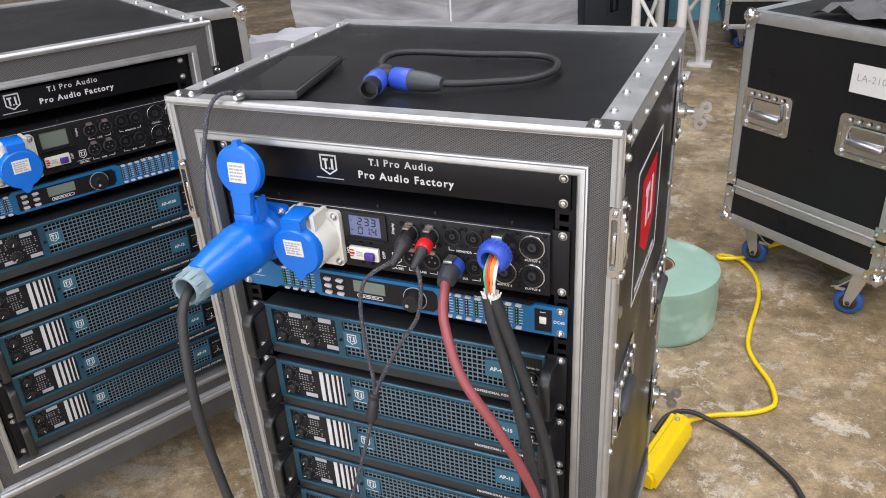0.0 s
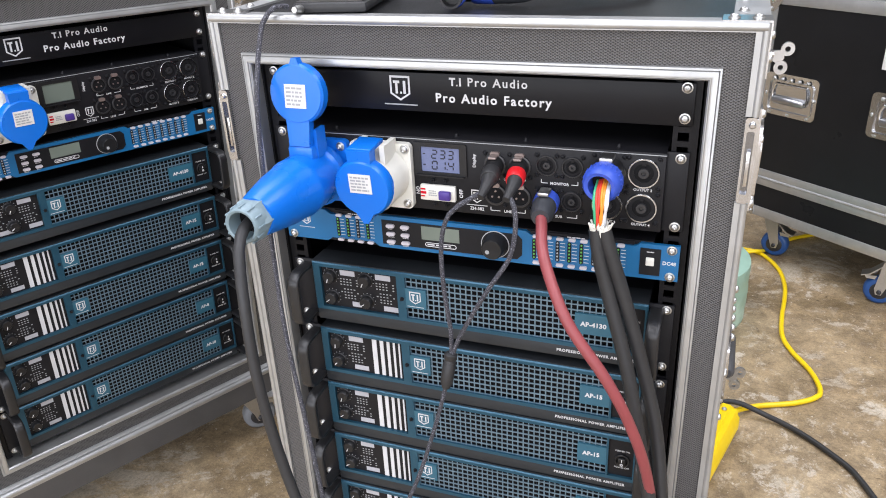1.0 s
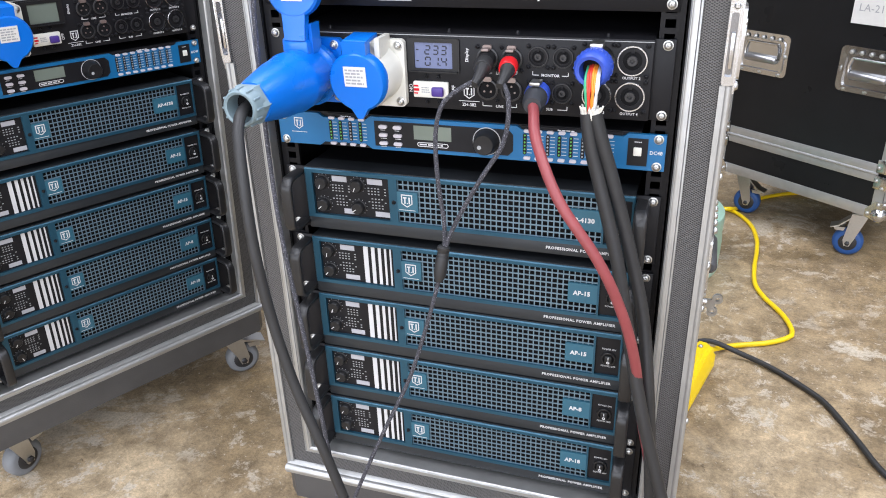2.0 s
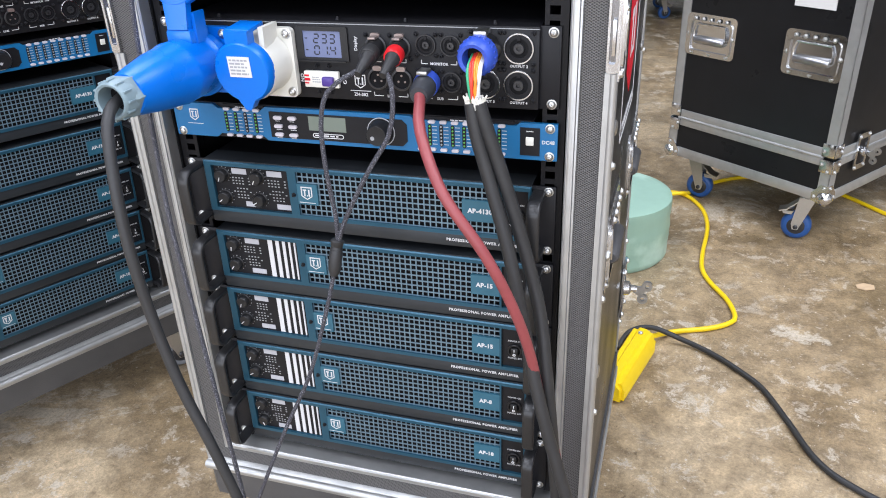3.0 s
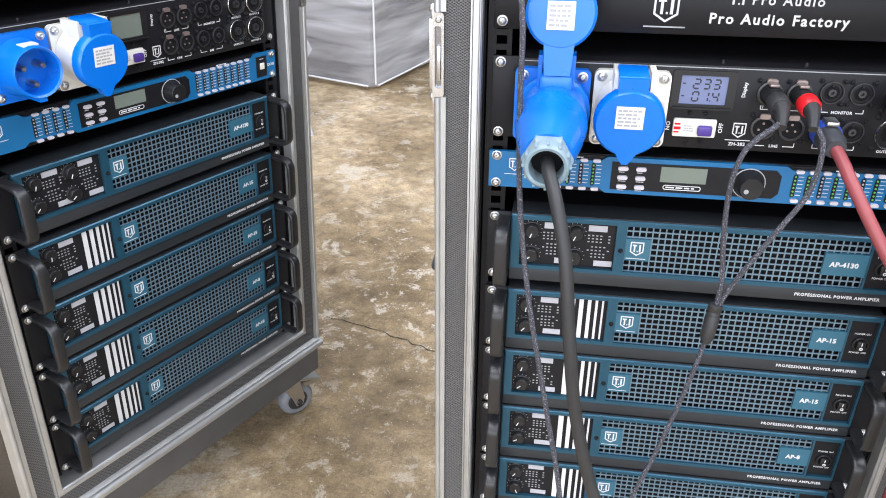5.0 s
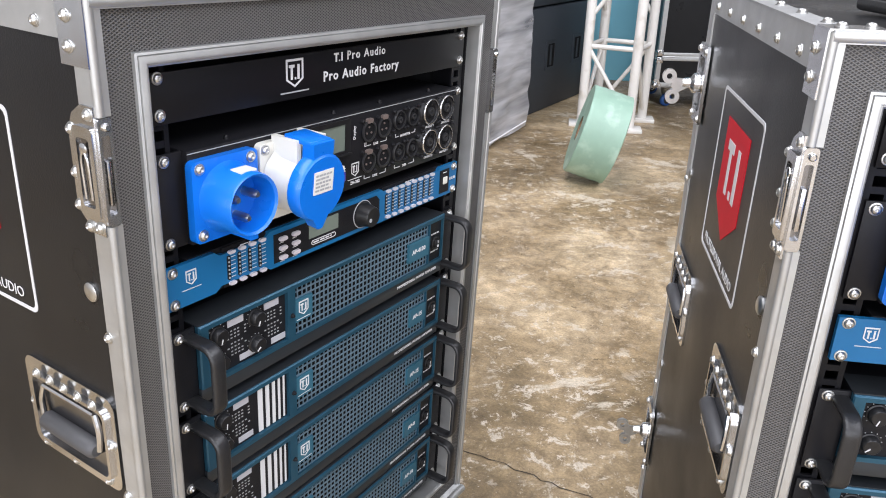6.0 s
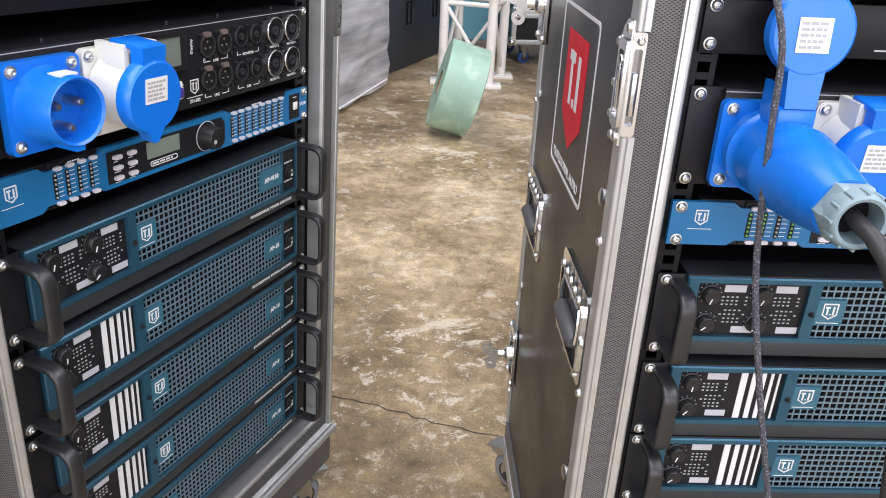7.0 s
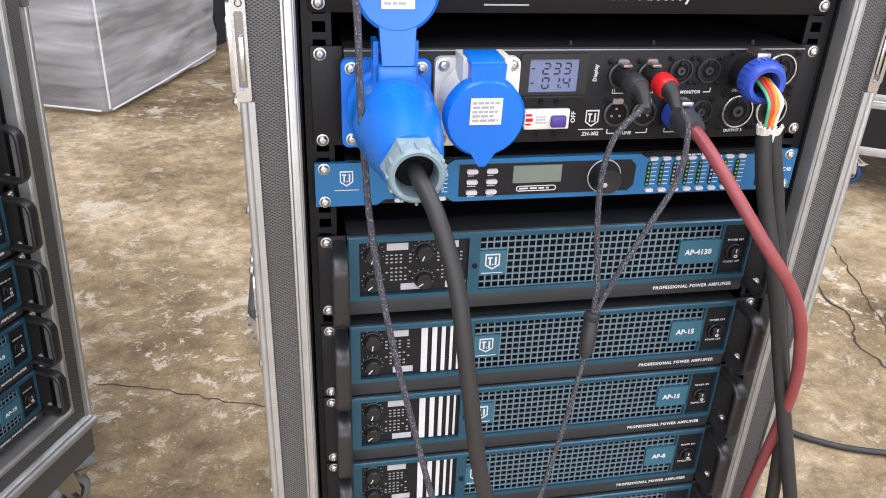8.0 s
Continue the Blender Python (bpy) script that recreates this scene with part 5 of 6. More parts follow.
cable("speaker_cable", [(0.0985, -0.042, 0.7725), (0.1025, -0.056, 0.766), (0.112, -0.085, 0.745), (0.143, -0.116, 0.694), (0.187, -0.124, 0.635), (0.214, -0.116, 0.575), (0.233, -0.102, 0.505), (0.247, -0.074, 0.40),
                        (0.262, -0.045, 0.30), (0.27, -0.038, 0.2), (0.279, -0.05, 0.08), (0.30, -0.06, 0.013), (0.36, -0.09, 0.0095)], 0.0061, WINE, "wine-red speaker cable hanging down the rack front")


def xlr_plug(x, ring_mat, label):
    u = thing("signal_plug", label, "connector", MAIN)
    part("shell", lathe(nb(), (x, -0.007, 0.8125), (0.1, -1, -0.06), [(0, 0.0102), (0.02, 0.0102), (0.021, 0.0095)], 20), PLASTIC, u)
    part("collar", lathe(nb(), (x + 0.002, -0.027, 0.8113), (0.1, -1, -0.16), [(0, 0.0102), (0.002, 0.0106), (0.013, 0.0102), (0.015, 0.009)], 20), ring_mat, u)
    part("strain_relief", tube(nb(), [(x + 0.0035, -0.04, 0.809), (x + 0.0035, -0.05, 0.8055), (x + 0.001, -0.066, 0.797)], (0.0088, 0.0042), 14), RUBBER, u)
    part("release_tab", bx(x - 0.0045, x + 0.0045, -0.02, -0.011, 0.8225, 0.8255, bevel=0.001), DULL_TAB, u)


xlr_plug(0.038, RUBBER, "black microphone-type signal plug, plugged in")
xlr_plug(0.066, RED, "black signal plug with a red collar, plugged in")
sc = thing("split_cable", "grey braided split audio cable with a moulded joint", "cable", MAIN)
part("branch", tube(nb(), [(0.040, -0.060, 0.801), (0.029, -0.069, 0.796), (0.008, -0.079, 0.780), (-0.001, -0.083, 0.745), (0.001, -0.086, 0.69), (0.0075, -0.088, 0.64), (0.0065, -0.0885, 0.605)], 0.0027, 8), BRAID, sc)
part("branch", tube(nb(), [(0.068, -0.060, 0.801), (0.077, -0.069, 0.789), (0.0785, -0.073, 0.765), (0.073, -0.077, 0.735), (0.052, -0.084, 0.70), (0.025, -0.088, 0.65), (0.0125, -0.0895, 0.622), (0.0075, -0.0895, 0.605)], 0.0027, 8), BRAID, sc)
part("joint", lathe(nb(), (0.0065, -0.088, 0.612), (-0.12, -0.2, -1), [(0, 0.0055), (0.002, 0.0078), (0.008, 0.0072), (0.0085, 0.0066), (0.012, 0.0072), (0.0125, 0.0066), (0.016, 0.0078), (0.038, 0.0074), (0.045, 0.0045)], 14), RUBBER, sc)
part("tail", tube(nb(), [(0.001, -0.096, 0.57), (-0.009, -0.105, 0.525), (-0.033, -0.122, 0.44), (-0.062, -0.148, 0.37), (-0.095, -0.172, 0.285), (-0.125, -0.19, 0.2), (-0.15, -0.2, 0.09), (-0.17, -0.21, 0.02), (-0.22, -0.25, 0.005)], 0.0026, 8), BRAID, sc)
cable("charging_cable", [(-0.202, -0.002, 0.9785), (-0.209, -0.018, 0.980), (-0.2165, -0.034, 0.966), (-0.215, -0.056, 0.93), (-0.2085, -0.08, 0.885), (-0.207, -0.09, 0.815), (-0.201, -0.104, 0.715), (-0.186, -0.125, 0.62),
                         (-0.162, -0.146, 0.51), (-0.138, -0.168, 0.4), (-0.12, -0.18, 0.25), (-0.1, -0.2, 0.06), (-0.07, -0.25, 0.0045)], 0.0028, BRAID, "grey braided charging cable hanging from the phone", seg=8)

# ---------------- on top of the main case ----------------
ph = thing("mobile_phone", "black mobile phone lying face up on the flight case", "phone", MAIN @ pose(-0.168, 0.088, 0.9712, 0, 0, 10.4))
part("body", box(nb(), -0.043, 0.043, -0.09, 0.09, 0, 0.0115, 0.0045), RUBBER, ph)
part("screen", bx(-0.039, 0.039, -0.085, 0.085, 0.0112, 0.0121), SCREEN, ph)
part("charging_plug", lathe(nb(), (-0.032, -0.086, 0.005), (-0.1, -1, 0.1), [(0, 0.0045), (0.012, 0.0045), (0.014, 0.0035), (0.02, 0.003)], 12), ZINC, ph, "silver charging plug")
sl = thing("speaker_lead", "short black speaker lead with blue-collared plugs lying in a loop", "cable", MAIN @ pose(0.4475, -0.829, 0.9705))
zc = 0.0142
part("lead", tube(nb(), [(-0.392, 0.898, zc), (-0.366, 0.912, 0.011), (-0.336, 0.932, 0.009), (-0.294, 0.962, 0.007), (-0.274, 1.008, 0.007), (-0.287, 1.056, 0.007), (-0.325, 1.078, 0.007), (-0.403, 1.058, 0.010), (-0.465, 1.035, 0.016), (-0.5, 1.003, 0.021), (-0.503, 0.968, 0.019), (-0.487, 0.935, zc)], 0.0047, 10), RUBBER, sl)
for p0, p1 in (((-0.484, 0.945), (-0.466, 0.855)), ((-0.385, 0.896), (-0.475, 0.912))):
    d = Vector((p1[0] - p0[0], p1[1] - p0[1], 0))
    L_ = d.length
    pl = part("plug", lathe(nb(), (p0[0], p0[1], zc), d, [(0, 0.0075), (0.01, 0.0105), (0.03, 0.0128), (L_ * 0.5, 0.0132)], 18), DARK_SHELL, sl, "dark grey plug shell")
    part("collar", lathe(nb(), (p0[0], p0[1], zc), d, [(L_ * 0.5, 0.0138), (L_ * 0.55, 0.0142), (L_ * 0.78, 0.0142), (L_ * 0.8, 0.013)], 20), COBALT, pl, "cobalt blue collar")
    part("barrel", lathe(nb(), (p0[0], p0[1], zc), d, [(L_ * 0.8, 0.0122), (L_, 0.0122), (L_, 0.0098), (L_ * 0.86, 0.009)], 18), PLASTIC, pl)

# ---------------- trunk behind, on blue castors ----------------


def trunk(m, wx, wy, z0, zs, z1, label, castors, mat_c, handles=True):
    """Flight case with a lower tray, aluminium edges and ball corners. Front face at y = 0, x from 0 to wx."""
    u = thing("flight_case", label, "flight case", m)
    part("tray", bx(0.004, wx - 0.004, 0.004, wy - 0.004, z0, zs - 0.002), LAMINATE, u)
    part("upper_shell", bx(0.004, wx - 0.004, 0.004, wy - 0.004, zs + 0.002, z1), LAMINATE, u)
    w, e = 0.03, 0.003

    def edge(x0, x1, y0, y1, za, zb):
        part("edge_trim", bx(x0, x1, y0, y1, za, zb, bevel=0.001), ALU, u)

    for x in (0, wx):
        for y in (0, wy):
            sx, sy = (1 if x == 0 else -1), (1 if y == 0 else -1)
            for za, zb in ((z0 + 0.002, zs - 0.026), (zs + 0.026, z1 - 0.03)):
                bm = nb()
                box(bm, x - sx * e + sx * 0.004, x + sx * w, y + sy * 0.004, y + sy * (0.004 - e), za, zb)
                box(bm, x + sx * 0.004, x + sx * (0.004 - e), y + sy * (0.004 - e), y + sy * w, za, zb)
                part("edge_trim", bm, ALU, u)
            for zc_ in (z0 + 0.012, z1 - 0.012):
                bm = nb()
                bmesh.ops.create_icosphere(bm, subdivisions=2, radius=0.021, matrix=Matrix.Translation((x + sx * 0.008, y + sy * 0.008, zc_)))
                ball = part("ball_corner", bm, CHROME, u)
                for ax in (0, 1):
                    b2 = nb()
                    out = [(-0.005, -0.02), (0.038, -0.012), (0.038, 0.01), (0.016, 0.038), (-0.005, 0.038)]
                    sgn = 1 if zc_ < (z0 + z1) / 2 else -1
                    prism(b2, [((a if (sx if ax == 0 else sy) > 0 else -a), b * sgn) for a, b in out], -0.0012, 0.0012)
                    mm = Matrix.Translation((x + sx * 0.004, y - sy * 0.0, zc_)) if ax == 0 else Matrix.Translation((x, y + sy * 0.004, zc_)) @ pose(0, 0, 0, 0, 0, 90)
                    bmesh.ops.transform(b2, matrix=mm, verts=b2.verts)
                    part("corner_leaf", b2, CHROME, ball)
                    for a_, c_ in ((0.03, 0.0), (0.006, 0.03)):
                        off = a_ * (sx if ax == 0 else sy)
                        part("rivet", RIVET, ZINC, ball, at=(pose(x + sx * 0.004 + off, y - sy * 0.0012, zc_ + sgn * c_, 0, 0, 0 if sy > 0 else 180) if ax == 0 else pose(x - sx * 0.0012, y + sy * 0.004 + off, zc_ + sgn * c_, 0, 0, -90 if sx > 0 else 90)))
            # corner braces at the joint
            bm = nb()
            for sg in (1, -1):
                box(bm, x + sx * 0.001, x + sx * 0.036, y + sy * 0.001, y - sy * 0.0015, zs + sg * 0.004, zs + sg * 0.04, 0.0008)
                box(bm, x + sx * 0.001, x - sx * 0.0015, y + sy * 0.001, y + sy * 0.036, zs + sg * 0.004, zs + sg * 0.04, 0.0008)
            part("corner_brace", bm, CHROME, u)
            for sg in (1, -1):
                for a_ in (0.012, 0.03):
                    part("rivet", RIVET, ZINC, u, at=pose(x + sx * a_, y - sy * 0.0015, zs + sg * (0.048 - a_), 0, 0, 0 if sy > 0 else 180))
                    part("rivet", RIVET, ZINC, u, at=pose(x - sx * 0.0015, y + sy * a_, zs + sg * (0.048 - a_), 0, 0, -90 if sx > 0 else 90))
    for y in (0, wy):
        sy = 1 if y == 0 else -1
        for za, zb in ((z0, z0 + 0.03), (zs - 0.024, zs - 0.002), (zs + 0.002, zs + 0.026), (z1 - 0.03, z1)):
            edge(0.037, wx - 0.037, y + sy * 0.0045, y + sy * 0.0008, za, zb)
        part("joint_ridge", lathe(nb(), (0.03, y + sy * 0.001, zs), (1, 0, 0), [(0, 0.004), (wx - 0.06, 0.004)], 8), ALU, u)
    for x in (0, wx):
        sx = 1 if x == 0 else -1
        for za, zb in ((z0, z0 + 0.03), (zs - 0.024, zs - 0.002), (zs + 0.002, zs + 0.026), (z1 - 0.03, z1)):
            edge(x + sx * 0.0045, x + sx * 0.0008, 0.037, wy - 0.037, za, zb)
        part("joint_ridge", lathe(nb(), (x + sx * 0.001, 0.03, zs), (0, 1, 0), [(0, 0.004), (wy - 0.06, 0.004)], 8), ALU, u)
        edge(x, x + sx * 0.035, 0.004, wy - 0.004, z1, z1 + 0.002)
    edge(0.035, wx - 0.035, 0.004, 0.03, z1, z1 + 0.002)
    edge(0.035, wx - 0.035, wy - 0.03, wy - 0.004, z1, z1 + 0.002)
    for x, y, a in castors:
        castor(u, x, y, z0, mat_c, a, r=0.041 if z0 > 0.11 else 0.036)
    if handles:
        for fx in (0.2, 0.79):
            recessed_handle(u, pose(wx * fx, 0.004, zs + 0.256) @ Matrix.Diagonal((1.18, 1.2, 1.15, 1)), CHROME, GREY_METAL)
    return u


TR = pose(-0.096, 2.436, 0, 0, 0, -36.8)
tr = trunk(TR, 0.53, 0.73, 0.146, 0.270, 0.80, "black flight case with aluminium edges standing on blue castors", ((0.068, 0.07, 20), (0.457, 0.05, 205), (0.085, 0.65, 60), (0.45, 0.65, 100)), PVC_BLUE)
note = part("paper_note", bx(0.345, 0.455, 0.0005, 0.0035, 0.642, 0.716), PAPER, tr, "white paper note taped to the side")
part("lettering", writing("LA-210", 0.026, 0.4, 0.0003, 0.682, 1.05), GREY_PRINT, note)
butterfly(tr, pose(0.5315, 0.13, 0.268, 0, 0, 90))
bm = nb()
rnd = random.Random(5)
gx, gy = 12, 9
vs = [[bm.verts.new((0.16 + 0.34 * i / gx, 0.05 + 0.4 * j / gy, 0.803 + abs(rnd.gauss(0.012, 0.012)))) for j in range(gy + 1)] for i in range(gx + 1)]
for i in range(gx):
    for j in range(gy):
        bm.faces.new((vs[i][j], vs[i + 1][j], vs[i + 1][j + 1], vs[i][j + 1]))
sheet = part("plastic_sheet", bm, mat("grey_clear_plastic", (0.2, 0.2, 0.2), 0.16, vary=0.3, scale=30, transmission=0.3))
sheet.matrix_basis = TR
tagged(sheet, "crumpled grey plastic sheet lying on the flight case", "plastic sheet")

# ---------------- on the floor ----------------


def strap_roll(m, r, w, hole, label):
    u = thing("strap_roll", label, "strapping roll", m)
    bm = nb()
    prof = [(0, hole), (0, hole + 0.004)]
    rn = random.Random(int(r * 1000))
    for k in range(9):
        prof.append((0.002 * (k % 2), hole + (r - 0.006 - hole) * (k + 1) / 9))
    prof += [(0.006, r - 0.001)]
    for k in range(1, 12):
        prof.append((0.006 + (w - 0.012) * k / 12, r + rn.uniform(-0.0018, 0.0012)))
    prof += [(w - 0.006, r - 0.001)]
    for k in range(9):
        prof.append((w - 0.002 * (k % 2), r - 0.006 - (r - 0.006 - hole) * (k + 1) / 9))
    prof += [(w, hole)]
    lathe(bm, (0, 0, 0), (0, 0, 1), prof, 56, close=False)
    part("winding", bm, GREEN, u)
    part("core", ring(nb(), (0, 0, 0.002), (0, 0, 1), hole - 0.006, hole + 0.001, w - 0.004, 32), mat("brown_card_core", (0.3, 0.2, 0.12), 0.8, vary=0.15, scale=30), u)
    return u


strap_roll(pose(-0.240, 2.024, 0), 0.175, 0.175, 0.05, "pale green strapping roll lying flat on the concrete floor")
leaning = pose(-0.79, 3.59, 0.0) @ pose(0, 0, 0, 0, 16, 0) @ pose(0, 0, 0.212) @ pose(-0.095, 0, 0, 0, 90, 0)
strap_roll(pose(0, 0, 0.012) @ leaning, 0.2, 0.18, 0.055, "pale green strapping roll standing on edge, leaning at a truss leg")

ys = thing("yellow_plug_box", "yellow plastic cable socket block lying on the floor", "socket block", pose(-0.120, 1.443, 0, 0, 0, -15))
bm = nb()
prism(bm, [(-0.03, 0.0), (0.03, 0.0), (0.03, 0.045), (0.016, 0.062), (-0.016, 0.062), (-0.03, 0.045)], -0.125, 0.088)
bmesh.ops.bevel(bm, geom=list(bm.edges), offset=0.008, segments=2, affect="EDGES")
for v in bm.verts:
    if v.co.y < -0.08:
        v.co.z *= 0.82
part("body", bm, YELLOW, ys)
part("screw", SCREW, ZINC, ys, at=pose(0.0, 0.06, 0.062, -90, 0, 0))
cable("extension_cable", [(-0.098, 1.518, 0.03), (-0.075, 1.566, 0.016), (-0.029, 1.608, 0.008), (0.048, 1.645, 0.006), (0.094, 1.68, 0.006), (0.107, 1.713, 0.006), (0.091, 1.786, 0.006), (0.048, 1.874, 0.006), (0.03, 1.943, 0.006), (0.032, 2.041, 0.006), (0.041, 2.138, 0.006), (0.044, 2.229, 0.006), (0.03, 2.329, 0.006), (-0.01, 2.415, 0.006), (-0.055, 2.447, 0.006), (-0.09, 2.443, 0.006), (-0.085, 2.415, 0.01), (-0.035, 2.415, 0.019), (-0.005, 2.457, 0.007), (0.085, 2.577, 0.006), (0.225, 2.642, 0.006), (0.425, 2.568, 0.006), (0.585, 2.393, 0.006), (0.665, 2.421, 0.006), (0.775, 2.55, 0.006)],
      0.0062, YELLOW, "yellow extension cable curling over the floor", pose(0, 0, 0))
cable("floor_cable", [(-0.15, 1.476, 0.03), (-0.129, 1.53, 0.042), (-0.083, 1.566, 0.038), (-0.013, 1.568, 0.015), (0.056, 1.535, 0.008), (0.115, 1.481, 0.007), (0.154, 1.432, 0.007), (0.195, 1.335, 0.007), (0.231, 1.244, 0.007), (0.281, 1.187, 0.007), (0.386, 1.135, 0.007), (0.616, 1.085, 0.007), (1.016, 1.105, 0.007)],
      0.006, RUBBER, "black rubber cable lying in an arc on the floor", pose(0, 0, 0))
lf = part("dry_leaf", prism(nb(), [(-0.02, -0.012), (0.004, -0.018), (0.024, -0.004), (0.016, 0.014), (-0.008, 0.016), (-0.024, 0.004)], -0.001, 0.001), mat("tan_scrap", (0.5, 0.36, 0.22), 0.8, vary=0.2, scale=60))
lf.matrix_basis = pose(0.429, 1.943, 0.002, 90, 0, 20)
tagged(lf, "small tan scrap of paper on the concrete floor", "scrap")

# ---------------- background ----------------
wr = thing("wrapped_pallet", "goods shrouded in wrinkled clear stretch film on the floor", "wrapped goods", pose(-1.457, 3.48, 0, 0, 0, -19.5))
# corner at the origin, faces along -x and +y
part("goods", bx(-1.15, -0.03, 0.03, 1.06, 0.02, 1.32, bevel=0.01), CARTON, wr)
bm = nb()
n_u, n_z = 60, 34
FRONT = 1.2
total = FRONT + 1.1
rows_ = []
rnd = random.Random(11)
for k in range(n_z + 1):
    z = 0.015 + 1.33 * k / n_z
    row = []
    for i in range(n_u + 1):
        s_ = total * i / n_u
        if s_ < FRONT:
            p, nn = Vector((s_ - FRONT, 0, z)), Vector((0, -1, 0))
        else:
            p, nn = Vector((0, s_ - FRONT, z)), Vector((1, 0, 0))
        a = noise.noise(Vector((s_ * 3.0 + z * 2.2, z * 9.0 - s_ * 2.0, 3.1))) * 0.018 + noise.noise(Vector((s_ * 9, z * 18, 9.0))) * 0.007
        row.append(bm.verts.new(p + nn * (0.004 + a)))
    rows_.append(row)
for a, b in zip(rows_, rows_[1:]):
    for i in range(n_u):
        bm.faces.new((a[i], a[i + 1], b[i + 1], b[i]))
part("film", bm, FILM, wr, "wrinkled translucent stretch film")
for pts in ([(0.015, 0.0, 0.03), (0.015, 0.002, 0.6), (0.012, 0.0, 1.3)], [(0.014, 0.02, 0.02), (0.016, 0.5, 0.03), (0.014, 1.06, 0.05)], [(-0.02, -0.014, 0.02), (-0.6, -0.016, 0.03), (-1.18, -0.014, 0.03)]):
    part("film_fold", tube(nb(), pts, 0.0045, 6, 0.06), FILM_FOLD, wr)

sp_dir = 67.0


def speaker_cabinet(m):
    """Face at y = 0 looking to -y, x along the face."""
    u = thing("loudspeaker", "tall dark slate loudspeaker cabinet with recessed grips", "loudspeaker", m, "loudspeaker stack")
    part("cabinet", bx(0, 0.98, 0, 0.8, 0, 0.62, bevel=0.012), SLATE, u)
    for x in (0.3, 0.72):
        g = part("grip_cup", frame_plate(nb(), rounded(x - 0.075, x + 0.075, 0.24, 0.42, 0.01), rounded(x - 0.05, x + 0.05, 0.26, 0.40, 0.006), -0.004, 0.0), SLATE, u)
        # flat near-black plate: the grip's inner shade as colour, without depth
        part("grip_recess", bx(x - 0.05, x + 0.05, -0.0015, -0.0005, 0.26, 0.40), VOID, g)
        part("grip_bar", bx(x - 0.012, x + 0.012, -0.004, -0.0015, 0.27, 0.39), SLATE, g)
    return u


base = pose(-1.095, 4.82, 0, 0, 0, sp_dir)
s0 = speaker_cabinet(base @ pose(-0.02, 0, 0))
for dx, dz in ((-0.02, 0.63), (-1.01, 0), (-1.01, 0.63), (-0.02, 1.26), (-1.01, 1.26)):
    copy_thing(s0, base @ pose(dx, 0, dz))

ts = thing("truss_tower", "white painted steel box truss tower on a foot plate", "truss")
LEGS = [(-0.51, 4.59), (-0.777, 4.68), (-0.415, 4.87), (-0.682, 4.96)]
for x, y in LEGS:
    part("chord", lathe(nb(), (x, y, 0.02), (0, 0, 1), [(0, 0.027), (2.4, 0.027)], 14), WHITE_STEEL, ts)
for a, b in ((0, 1), (1, 3), (3, 2), (2, 0)):
    for k in range(4):
        z = 0.45 + 0.55 * k
        pa, pb = Vector((*LEGS[a], z)), Vector((*LEGS[b], z))
        part("rung", lathe(nb(), pa, pb - pa, [(0, 0.014), ((pb - pa).length, 0.014)], 10), WHITE_STEEL, ts)
        pc = Vector((*(LEGS[b] if k % 2 else LEGS[a]), z - 0.4)), Vector((*(LEGS[a] if k % 2 else LEGS[b]), z))
        part("brace", lathe(nb(), pc[0], pc[1] - pc[0], [(0, 0.012), ((pc[1] - pc[0]).length, 0.012)], 10), WHITE_STEEL, ts)
for x, y in LEGS:
    part("foot_plate", bx(x - 0.07, x + 0.07, y - 0.06, y + 0.06, 0.0, 0.02, bevel=0.003), WHITE_STEEL, ts)
tq = part("turquoise_panel", bx(-1.4, -0.1, 5.9, 5.93, 0.05, 2.2, bevel=0.004), TURQUOISE)
tagged(tq, "upright turquoise sheet panel behind the truss", "panel")
bm = nb()
for x in (-0.62, -0.5, -0.44, -0.3):
    box(bm, x, x + 0.03, 5.896, 5.899, 0.62, 0.86)
box(bm, -0.7, -0.62, 5.896, 5.899, 0.62, 0.65)
part("print_bar", bm, mat("pale_blue_print", (0.4, 0.6, 0.68), 0.5, vary=0.05), tq)
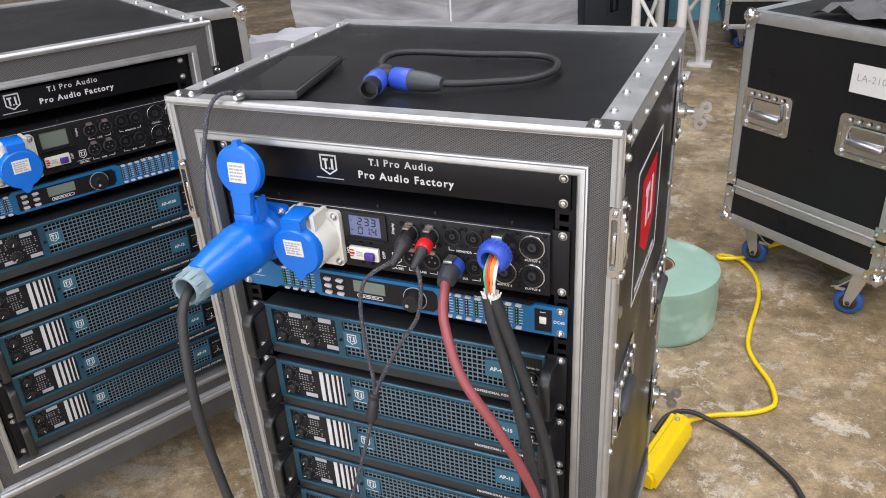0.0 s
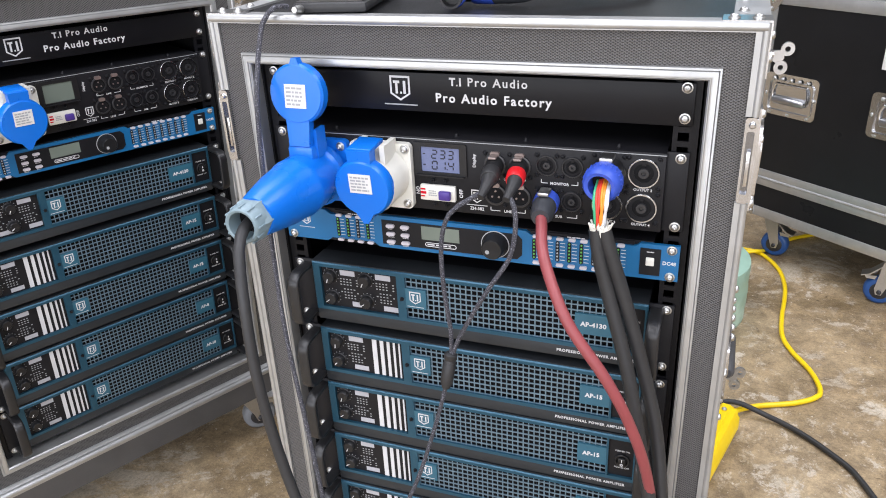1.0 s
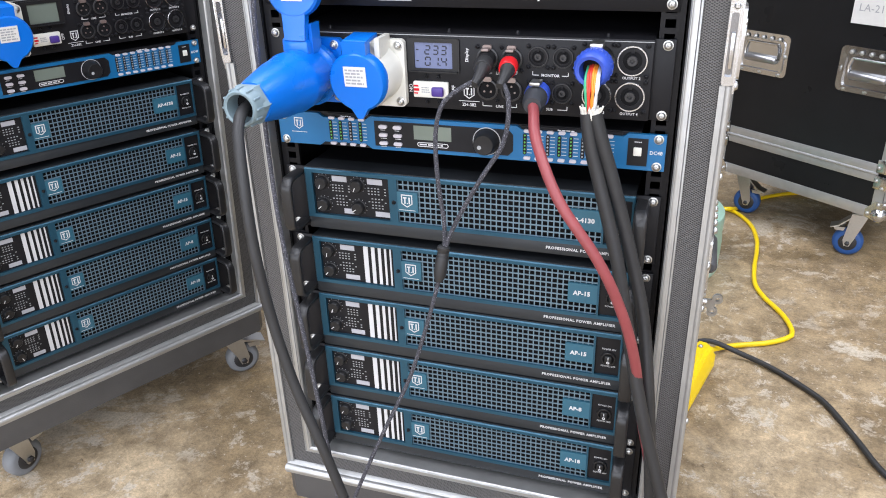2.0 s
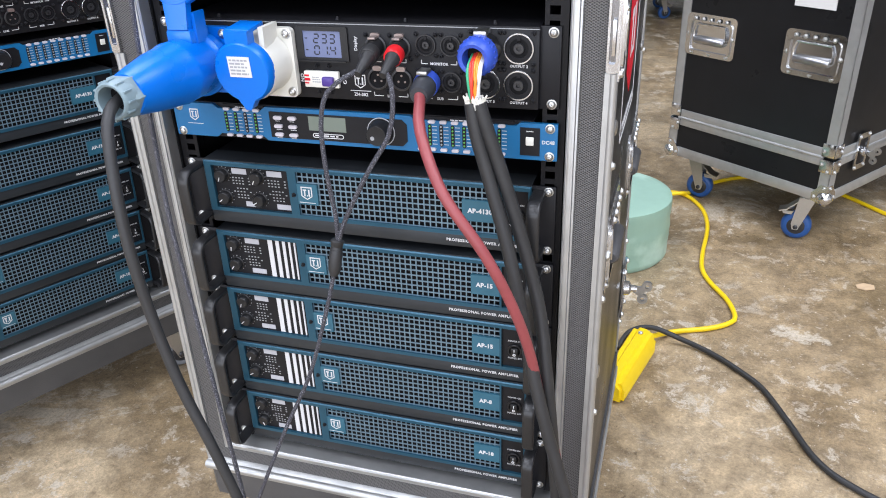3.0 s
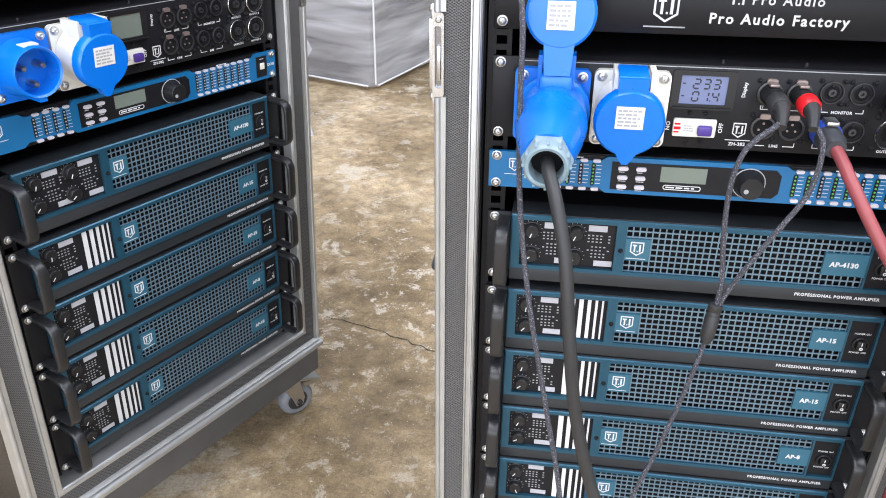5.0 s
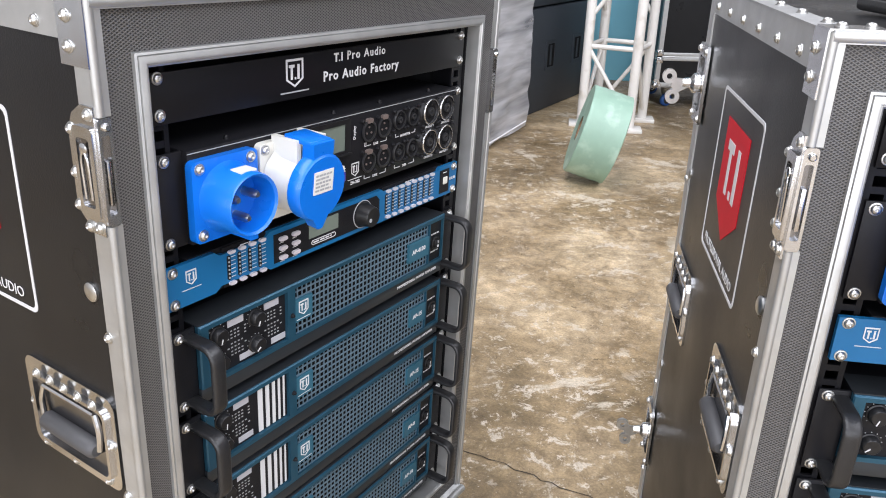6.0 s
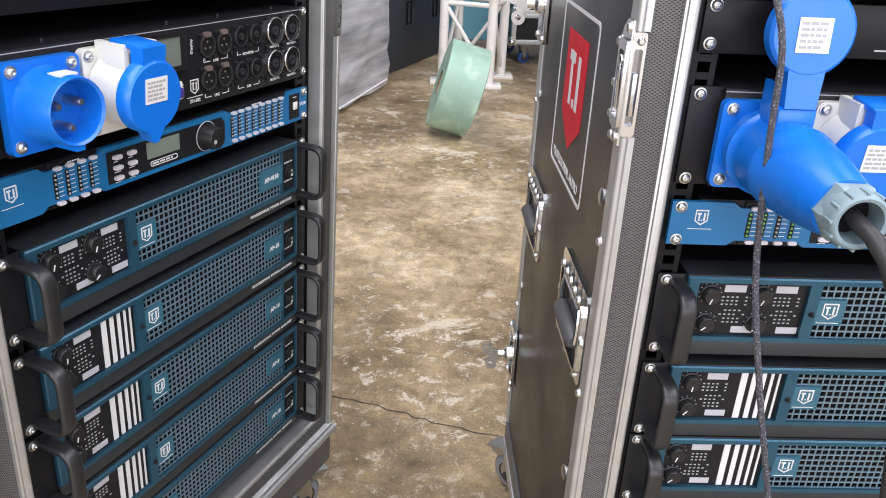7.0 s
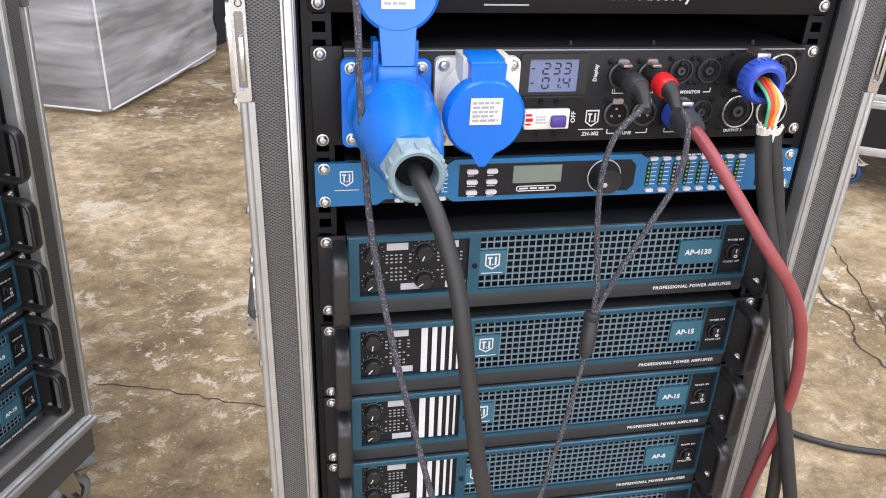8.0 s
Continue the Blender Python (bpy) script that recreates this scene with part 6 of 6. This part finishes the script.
trunk(pose(-0.325, 5.22, 0, 0, 0, 8), 1.1, 0.6, 0.14, 0.33, 0.95, "black flight case with aluminium edges standing far back by the truss", ((0.1, 0.1, 20), (1.0, 0.1, 60), (0.1, 0.5, 0), (1.0, 0.5, 40)), PVC_BLUE, False)
trunk(pose(0.38, 4.56, 0, 0, 0, -20), 1.0, 0.6, 0.14, 0.33, 1.0, "black flight case standing behind the trunk", ((0.1, 0.1, 20), (0.9, 0.1, 60), (0.1, 0.5, 0), (0.9, 0.5, 40)), PVC_BLUE, False)
trunk(pose(-2.10, 1.90, 0, 0, 0, 50), 0.55, 0.5, 0.1, 0.25, 0.80, "blue-black flight case with aluminium edges behind the turned rack", ((0.08, 0.08, 20), (0.47, 0.08, 60), (0.08, 0.42, 0), (0.47, 0.42, 40)), PU_GREY, False)

bm = nb()
bmesh.ops.create_cube(bm, size=1.0, matrix=Matrix.LocRotScale((0, 0, 0.22), None, (0.46, 0.4, 0.44)))
bmesh.ops.subdivide_edges(bm, edges=list(bm.edges), cuts=14, use_grid_fill=True)
for v in bm.verts:
    k = 1.0 - 0.35 * max(0.0, v.co.z) ** 2 / 0.2
    v.co.x, v.co.y = v.co.x * k, v.co.y * k
    if v.co.z > 0.003:
        q = v.co * 5.0
        v.co += Vector((noise.noise(q), noise.noise(q + Vector((9, 3, 1))), 0.7 * noise.noise(q + Vector((2, 8, 5))))) * 0.06
        r_ = abs(noise.noise(v.co * 13.0 + Vector((4, 4, 4))))
        v.co += Vector((v.co.x, v.co.y, 0.05)).normalized() * (0.03 * r_)
    v.co.z = max(v.co.z, 0.0)
bag = part("white_sack", bm, mat("white_plastic_sack", (0.5, 0.5, 0.53), 0.42, vary=0.05, scale=8, bump=0.3, bump_scale=30))
bag.matrix_basis = pose(-1.92, 2.89, 0, 0, 0, 25) @ Matrix.Diagonal((1.35, 1.0, 1.3, 1))
tagged(bag, "crumpled white plastic sack standing on the floor", "sack")

trunk(pose(1.15, 2.46, 0, 0, 0, -32), 0.8, 0.6, 0.14, 0.33, 0.95, "black flight case on blue castors standing beside the trunk", ((0.1, 0.08, 20), (0.7, 0.08, 60), (0.1, 0.5, 0), (0.7, 0.5, 40)), PVC_BLUE)
